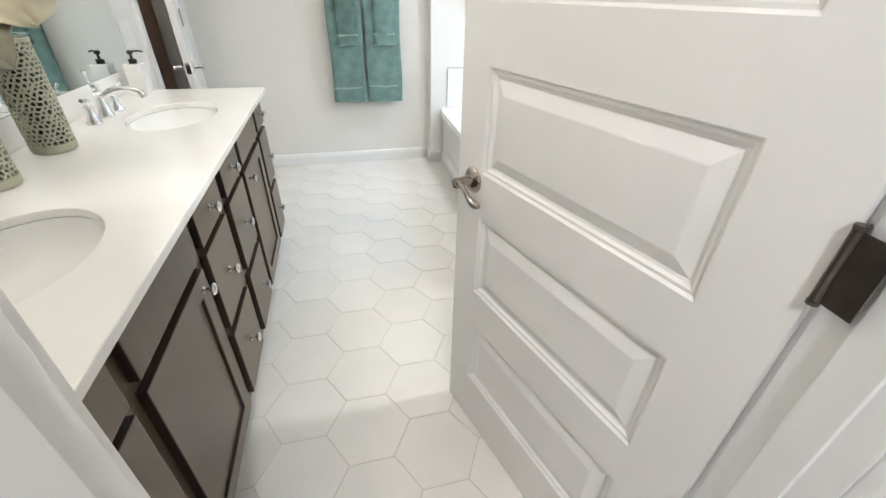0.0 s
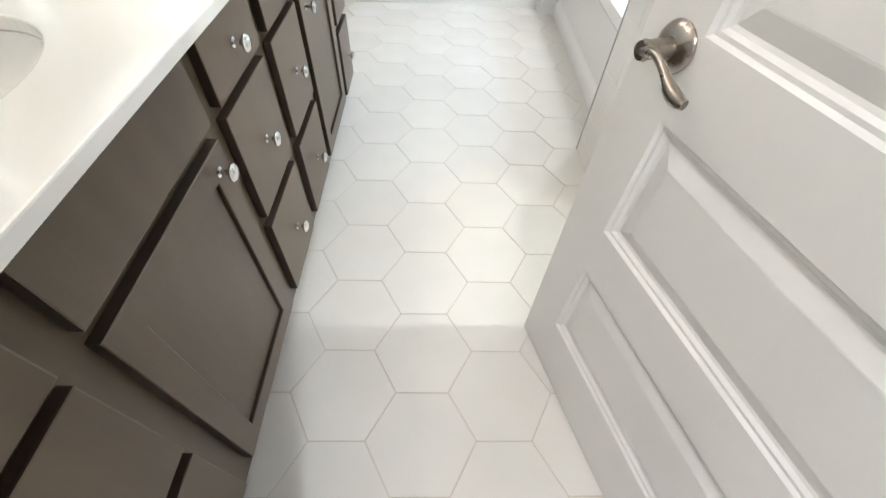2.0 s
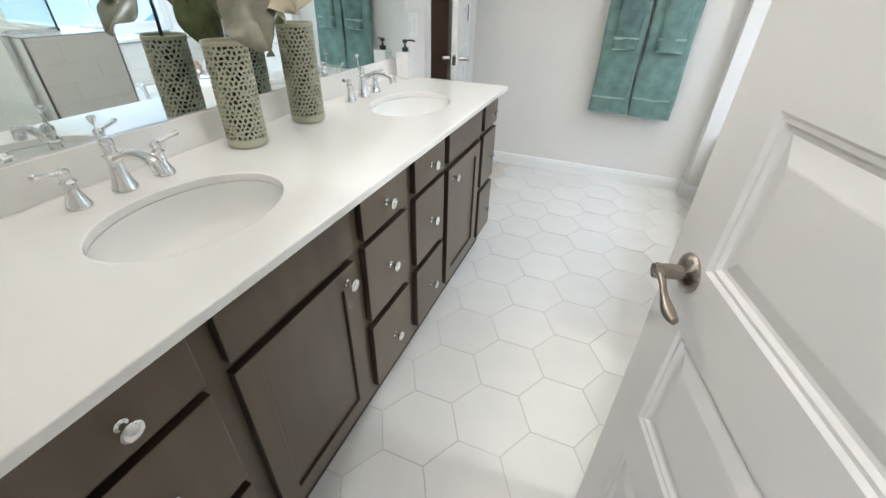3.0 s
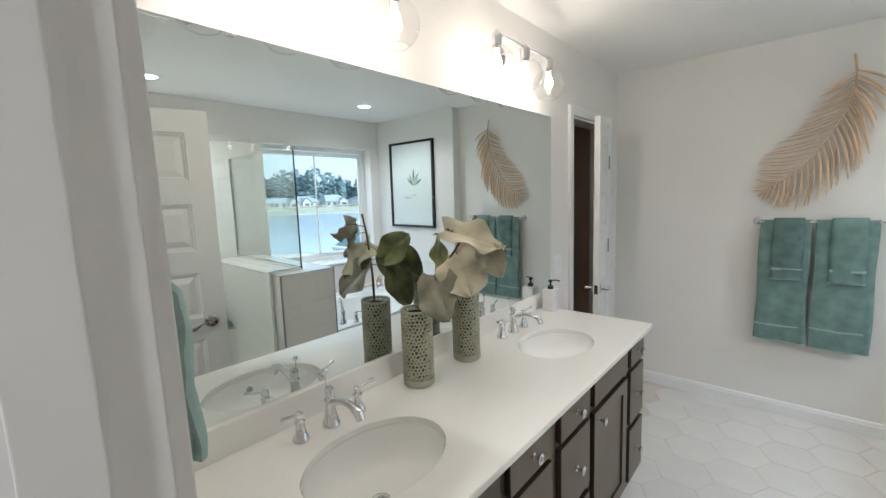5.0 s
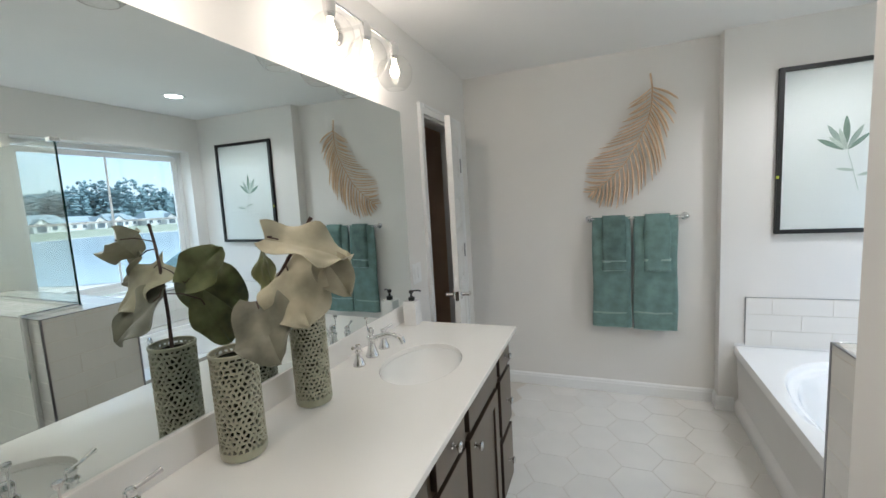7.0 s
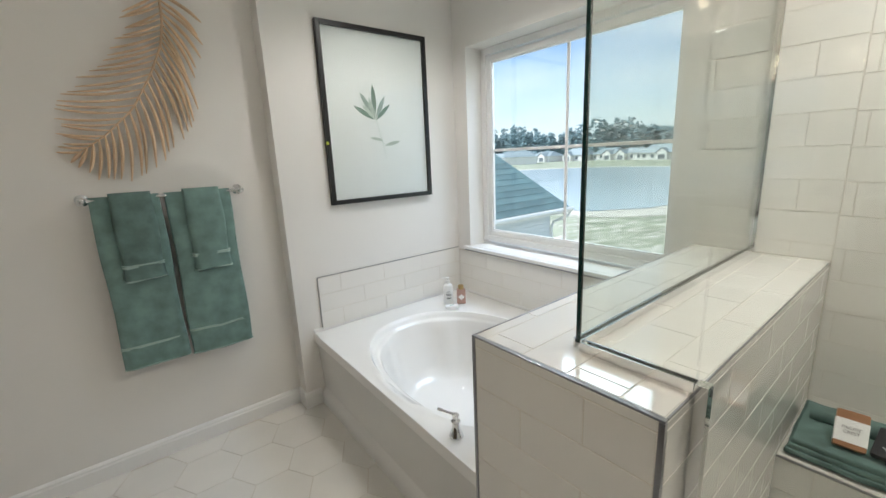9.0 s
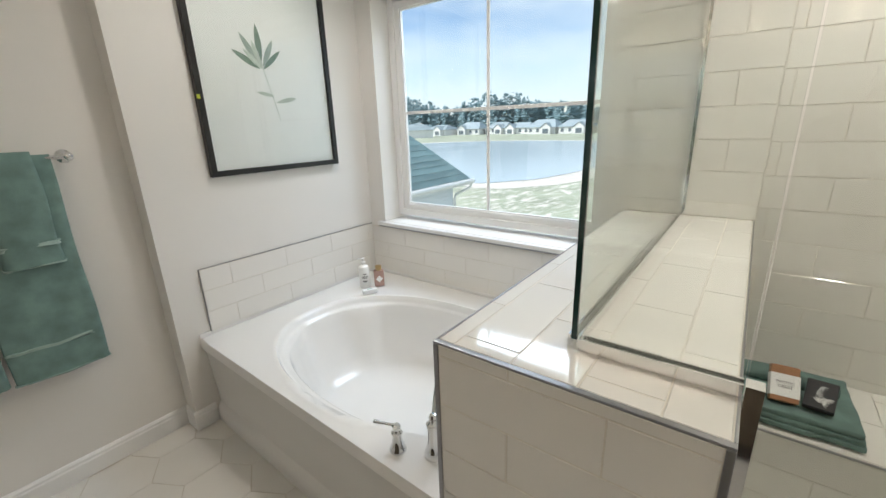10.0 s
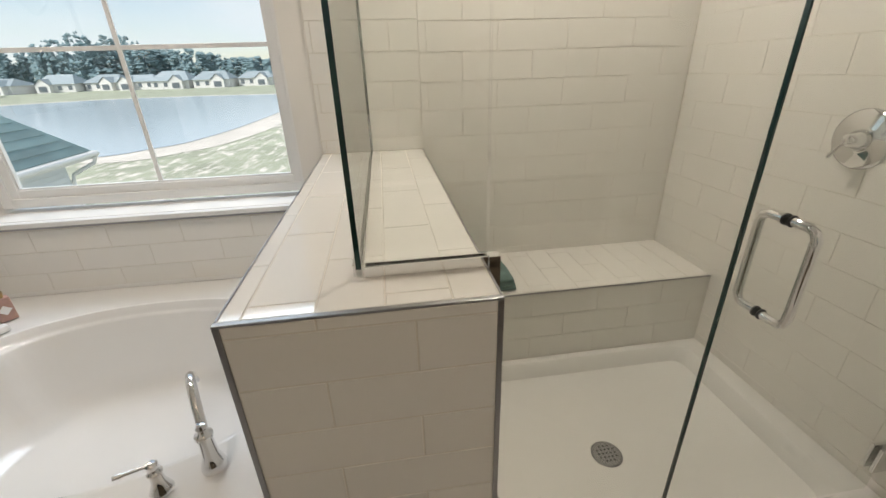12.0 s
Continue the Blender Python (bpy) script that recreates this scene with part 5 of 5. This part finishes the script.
# ground: lawn patched with sand near the pond
gn, gl = GRASS.node_tree.nodes, GRASS.node_tree.links
gb = gn["Principled BSDF"]
gt, gc, gm, gs = gn.new("ShaderNodeTexNoise"), gn.new("ShaderNodeTexCoord"), gn.new("ShaderNodeMix"), gn.new("ShaderNodeMapping")
gs.inputs["Scale"].default_value = (0.40, 1.1, 1)
gs.inputs["Rotation"].default_value = (0, 0, radians(35))
gl.new(gc.outputs["Object"], gs.inputs["Vector"])
gl.new(gs.outputs[0], gt.inputs["Vector"])
gt.inputs["Scale"].default_value, gt.inputs["Detail"].default_value, gt.inputs["Roughness"].default_value = 1.6, 9, 0.72
rmp = gn.new("ShaderNodeValToRGB")
rmp.color_ramp.elements[0].position, rmp.color_ramp.elements[1].position = 0.50, 0.60
near_ = gn.new("ShaderNodeSeparateXYZ")
gl.new(gc.outputs["Object"], near_.inputs[0])
fall = gn.new("ShaderNodeMapRange")
fall.inputs["From Min"].default_value, fall.inputs["From Max"].default_value = 75, 55
gl.new(near_.outputs[0], fall.inputs["Value"])
mul = gn.new("ShaderNodeMath")
mul.operation = "MULTIPLY"
gl.new(gt.outputs["Fac"], rmp.inputs[0])
gl.new(rmp.outputs[0], mul.inputs[0])
gl.new(fall.outputs[0], mul.inputs[1])
gm.data_type = "RGBA"
old = gb.inputs["Base Color"].links[0].from_socket
gl.new(mul.outputs[0], gm.inputs["Factor"])
gl.new(old, gm.inputs["A"])
gm.inputs["B"].default_value = (0.70, 0.66, 0.60, 1)
gl.new(gm.outputs["Result"], gb.inputs["Base Color"])

bm = bmesh.new()
bmesh.ops.create_grid(bm, x_segments=60, y_segments=60, size=1500)
for v in bm.verts:
    v.co.z = GZ
structure("ground", bm, GRASS, "lawn with bare sandy patches round the pond")


def blob(points, z, material, name, label):
    """A smooth closed outline through a few points, as a flat sheet."""
    P = [Vector((*p, 0)) for p in points]
    n = len(P)
    bm = bmesh.new()
    vs = []
    for i in range(n):
        p0, p1, p2, p3 = P[i - 1], P[i], P[(i + 1) % n], P[(i + 2) % n]
        for k in range(8):
            t = k / 8
            q = 0.5 * ((2 * p1) + (p2 - p0) * t + (2 * p0 - 5 * p1 + 4 * p2 - p3) * t * t + (3 * p1 - p0 - 3 * p2 + p3) * t ** 3)
            vs.append(bm.verts.new((q.x, q.y, z)))
    f = bm.faces.new(vs)
    if f.normal.z < 0:
        f.normal_flip()
    bmesh.ops.triangulate(bm, faces=[f])
    return structure(name, bm, material, label)


SHORE = [(29.5, 24), (31.5, 18.5), (36, 16.8), (43, 16.0), (55, 15.6), (70, 16.0), (85, 18.5), (97, 23), (102, 32), (105, 48), (104, 62), (96, 74), (84, 78), (62, 66), (42, 46)]
cxm, cym = 62, 42
blob([(cxm + (x - cxm) * 1.06, cym + (y - cym) * 1.12) for x, y in SHORE], GZ + 0.02, SAND, "shore", "pale sandy bank round the pond")
blob(SHORE, GZ + 0.05, WATER, "water", "still pond reflecting the pale sky")


def far_house(x, y, L, D, hw, rise, turn, seed):
    h = thing("house", pose(x, y, GZ, 0, 0, turn), "white single-storey house with a grey gabled roof across the pond", "house", "houses across the pond")
    part("wall", box(-D / 2, D / 2, -L / 2, L / 2, 0, hw), SIDEW, h)
    rnd = random.Random(seed)
    bm = bmesh.new()
    o = 0.5
    a = [bm.verts.new(p) for p in ((-D / 2 - o, -L / 2 - o, hw), (D / 2 + o, -L / 2 - o, hw), (D / 2 + o, L / 2 + o, hw), (-D / 2 - o, L / 2 + o, hw), (0, -L / 2 + 2.2, hw + rise), (0, L / 2 - 2.2, hw + rise))]
    for q in ((0, 1, 4), (1, 2, 5, 4), (2, 3, 5), (3, 0, 4, 5), (3, 2, 1, 0)):
        bm.faces.new([a[i] for i in q])
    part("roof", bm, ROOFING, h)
    gw = L * 0.34
    gy_ = rnd.choice((-1, 1)) * L * 0.22
    part("gable_wall", box(-D / 2 - 2.0, -D / 2, gy_ - gw / 2, gy_ + gw / 2, 0, hw), SIDEW, h)
    bm = bmesh.new()
    x0, x1 = -D / 2 - 2.0, -0.5
    a = [bm.verts.new(p) for p in ((x0, gy_ - gw / 2, hw), (x0, gy_ + gw / 2, hw), (x0, gy_, hw + gw * 0.42), (x1, gy_ - gw / 2, hw), (x1, gy_ + gw / 2, hw), (x1, gy_, hw + gw * 0.42))]
    for q in ((0, 1, 2), (3, 5, 4), (0, 3, 4, 1)):
        bm.faces.new([a[i] for i in q])
    part("gable_end", bm, SIDEW, h)
    bm = bmesh.new()
    x0 -= 0.3
    a = [bm.verts.new(p) for p in ((x0, gy_ - gw / 2 - 0.4, hw - 0.1), (x0, gy_, hw + gw * 0.42 + 0.12), (x0, gy_ + gw / 2 + 0.4, hw - 0.1), (x1, gy_ - gw / 2 - 0.4, hw - 0.1), (x1, gy_, hw + gw * 0.42 + 0.12), (x1, gy_ + gw / 2 + 0.4, hw - 0.1))]
    for q in ((0, 1, 4, 3), (1, 2, 5, 4)):
        bm.faces.new([a[i] for i in q])
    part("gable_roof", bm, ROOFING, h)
    part("window", box(-D / 2 - 2.06, -D / 2 - 2.0, gy_ - 1.2, gy_ + 1.2, 0.3, 2.1), DARKW, h)
    for k in range(3):
        yy = -L / 2 + L * (0.12 + 0.26 * k) if gy_ > 0 else L / 2 - L * (0.12 + 0.26 * k)
        part("window", box(-D / 2 - 0.06, -D / 2, yy - 0.6, yy + 0.6, 0.8, 2.2), DARKW, h)


rnd = random.Random(3)
for k in range(16):
    far_house(176 + 6 * math.sin(k * 1.3) - 0.08 * abs(k - 4) * 6, 22 + 13.4 * k, 12.0, 11, 2.7, 2.7 + 0.5 * math.sin(k * 2.1), rnd.uniform(-6, 6), k)
for k in range(4):
    far_house(140 - 16 * k, 120 + 14 * k, 16, 11, 3.1, 3.2, -48 - 5 * k, 30 + k)

# the nearest neighbour's roof and wall below the window
nb = thing("neighbour_house", pose(11.0, 9.63, GZ), "neighbouring house with a slate-blue shingle roof and pale siding", "house")
ez = -0.115 - GZ
rr = 1.05
yl = 16.0
part("wall", box(-6.5, -0.35, 0.42, yl, 0, ez - 0.10), SIDING, nb)
for k in range(26):
    z = 0.1 + k * 0.115
    if z < ez - 0.15:
        part("siding_board", boxes((-6.4, -0.34, 0.405, 0.42, z, z + 0.105)), SIDING, nb)
        part("siding_board", boxes((-0.35, -0.335, 0.42, yl, z, z + 0.105)), SIDING, nb)
bm = bmesh.new()
a = [bm.verts.new(p) for p in ((-7, 0, ez), (0, 0, ez), (0, yl, ez), (-7, yl, ez), (-3.5, 3.5, ez + 3.5 * rr), (-3.5, yl - 3.5, ez + 3.5 * rr))]
for q in ((0, 1, 4), (1, 2, 5, 4), (2, 3, 5), (3, 0, 4, 5), (3, 2, 1, 0)):
    bm.faces.new([a[i] for i in q])
part("roof", bm, SHINGLE, nb)
for k in range(1, 26):
    f = k / 26
    x0, x1, y_, z_ = -7 + 3.5 * f, -3.5 * f, 3.5 * f, ez + 3.5 * rr * f
    bm = bmesh.new()
    n_ = Vector((0, -rr, 1)).normalized() * 0.012
    dn = Vector((0, -0.13, -0.13 * rr))
    p = [Vector((x0, y_, z_)), Vector((x1, y_, z_))]
    q = [p[0] + n_ + dn, p[1] + n_ + dn, p[1], p[0]]
    bm.faces.new([bm.verts.new(v) for v in q])
    e = [q[0], q[1], q[1] - n_ * 1.2, q[0] - n_ * 1.2]
    bm.faces.new([bm.verts.new(v) for v in e[::-1]])
    part("shingle_course", bm, SHINGLE, nb)
    bm = bmesh.new()
    n2 = Vector((rr, 0, 1)).normalized() * 0.012
    d2 = Vector((0.13, 0, -0.13 * rr))
    q = [Vector((x1, y_, z_)) + n2 + d2, Vector((x1, yl - y_, z_)) + n2 + d2, Vector((x1, yl - y_, z_)), Vector((x1, y_, z_))]
    bm.faces.new([bm.verts.new(v) for v in q])
    part("shingle_course", bm, SHINGLE, nb)
part("fascia", boxes((-7.0, 0.02, -0.03, 0.0, ez - 0.16, ez - 0.005), (0.0, 0.03, 0.0, yl, ez - 0.16, ez - 0.005)), TRIM, nb)
part("gutter", tube([(-7, -0.08, ez - 0.06), (0.02, -0.08, ez - 0.06)], 0.055, 10), TRIM, nb, smooth=True)
part("downspout", tube([(-0.02, -0.08, ez - 0.08), (-0.08, -0.02, ez - 0.25), (-0.30, 0.33, ez - 0.45), (-0.33, 0.36, ez - 0.6), (-0.33, 0.36, 0.1)], 0.038, 10), TRIM, nb, smooth=True)


# far woods: trunks with clumped crowns, one band
def woods(name, x0, y0, x1, y1, count, h0, h1, seed):
    rnd = random.Random(seed)
    verts, faces = [], []
    for i in range(count):
        f = (i + rnd.random()) / count
        bx, by = x0 + (x1 - x0) * f + rnd.uniform(-7, 7), y0 + (y1 - y0) * f + rnd.uniform(-7, 7)
        h = rnd.uniform(h0, h1) * (0.9 + 0.2 * math.sin(f * 23))
        for c in range(58):
            g = rnd.random() ** 0.7
            rad = (0.20 * h) * (1.15 - abs(g - 0.45)) * 0.8
            a = rnd.uniform(0, 6.28)
            q = rnd.random() ** 0.5
            cx_, cy_, cz_ = bx + rad * q * math.cos(a), by + rad * q * math.sin(a), GZ + h * (0.06 + 0.94 * g)
            s = rnd.uniform(0.6, 1.5) * (1.1 - 0.45 * g)
            base = len(verts)
            for dx, dy, dz in ((1, 0, 0), (-0.5, 0.87, 0), (-0.5, -0.87, 0), (0, 0, 0.9), (0, 0, -0.7)):
                verts.append((cx_ + dx * s * rnd.uniform(0.6, 1.4), cy_ + dy * s * rnd.uniform(0.6, 1.4), cz_ + dz * s * rnd.uniform(0.6, 1.4)))
            for t in ((0, 1, 3), (1, 2, 3), (2, 0, 3), (1, 0, 4), (2, 1, 4), (0, 2, 4)):
                faces.append(tuple(base + k for k in t))
        base = len(verts)
        for z, r in ((GZ, 0.22), (GZ + h * 0.9, 0.05)):
            for k in range(4):
                verts.append((bx + r * math.cos(k * 1.57), by + r * math.sin(k * 1.57), z))
        for k in range(4):
            faces.append((base + k, base + (k + 1) % 4, base + 4 + (k + 1) % 4, base + 4 + k))
    me = bpy.data.meshes.new(name)
    me.from_pydata(verts, [], faces)
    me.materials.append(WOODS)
    ob = new(name, me)
    return tagged(ob, "belt of tall pines and bare trees behind the far houses", "woods", kind="stuff")


woods("far_woods", 205, -10, 205, 320, 360, 12, 15, 1)
woods("far_woods", 200, 95, 195, 330, 170, 15, 20, 2)
woods("far_woods", 190, 300, -20, 340, 160, 14, 20, 4)

# ---- pieces of walls and floor ----
tile_field(pony, (SX + 0.0085, PYB - 0.010, 0), (0, -1, 0), (0, 0, 1), PYB - PYA - 0.020, PZ - 0.004, pv=0.1003, shift=0.165, vshift=0.0172)
tile_field(pony, (SX + 0.011, PYA + 0.005, PZ - 0.008), (1, 0, 0), (0, 1, 0), XG - SX - 0.012, PYB - PYA - 0.009, pv=0.1075, shift=0.115, vshift=0.0325)
tile_field(pony, (SX + 0.010, PYA + 0.0085, 0.10), (1, 0, 0), (0, 0, 1), XG - SX - 0.013, PZ - 0.105, vshift=0.04, holes=())
tile_field(pony, (XG - 0.011, PYB - 0.0072, TZ), (-1, 0, 0), (0, 0, 1), XG - SX - 0.022, PZ - TZ - 0.006, vshift=0.08)
tile_field(east, (XG - 0.002, PYA - 0.001, 0.0), (0, -1, 0), (0, 0, 1), PYA - YS - 0.012, 2.16, pv=0.1135, shift=0.12, vshift=0.075)
tile_field(east, (XG - 0.002, PYB - 0.001, PZ + 0.001), (0, -1, 0), (0, 0, 1), PYB - PYA, 2.16 - PZ, pv=0.1135, shift=-0.02, vshift=0.058)
tile_field(east, (XG - 0.002, YT - 0.012, TZ + 0.013), (0, -1, 0), (0, 0, 1), YT - PYB - 0.012, 0.296, pv=0.1005, shift=0.02, vshift=0.006)
tile_field(south, (XG - 0.012, YS + 0.002, 0.115), (-1, 0, 0), (0, 0, 1), XG - SX - 0.012, 2.045, pv=0.1135, shift=0.06, vshift=0.076)
tile_field(north, (1.717, YT - 0.002, TZ + 0.013), (1, 0, 0), (0, 0, 1), XG - 1.717 - 0.004, 0.312, pv=0.1035, shift=0.165, vshift=0.0)
tile_field(bench, (2.390, YS + 0.012, 0.451), (1, 0, 0), (0, 1, 0), XG - 2.390 - 0.011, PYA - YS - 0.012, shift=0.1)
tile_field(bench, (2.389, PYA + 0.007, 0.118), (0, -1, 0), (0, 0, 1), PYA - YS - 0.006, 0.334, pv=0.112, shift=0.2)

floor_ = bpy.data.objects["floor"]
side = 0.1456
bm = bmesh.new()
rings = []
for r, z in ((side - 0.0011, -0.004), (side - 0.0011, -0.0008), (side - 0.0019, 0.0)):
    rings.append([bm.verts.new((r * math.cos(k * math.pi / 3), r * math.sin(k * math.pi / 3), z)) for k in range(6)])
for a, b in zip(rings, rings[1:]):
    for k in range(6):
        bm.faces.new((a[k], a[(k + 1) % 6], b[(k + 1) % 6], b[k]))
bm.faces.new(rings[-1])
hexm = bpy.data.meshes.new("tile")
bm.to_mesh(hexm)
bm.free()
hexm.materials.append(TILE)
for i in range(-3, 5):
    for j in range(-8, 12):
        x, y = 0.798 + 0.2195 * i, 2.478 + 0.2535 * (j + 0.5 * (i % 2))
        if 0.30 < x < 1.78 and YS - 0.9 < y < YN + 0.1 and not (x > 1.60 and y < PYB):
            ob = new("tile", hexm)
            ob.location = (x, y, 0)
            ob.parent = floor_
            tagged(ob, "cream hexagonal stone floor tile")
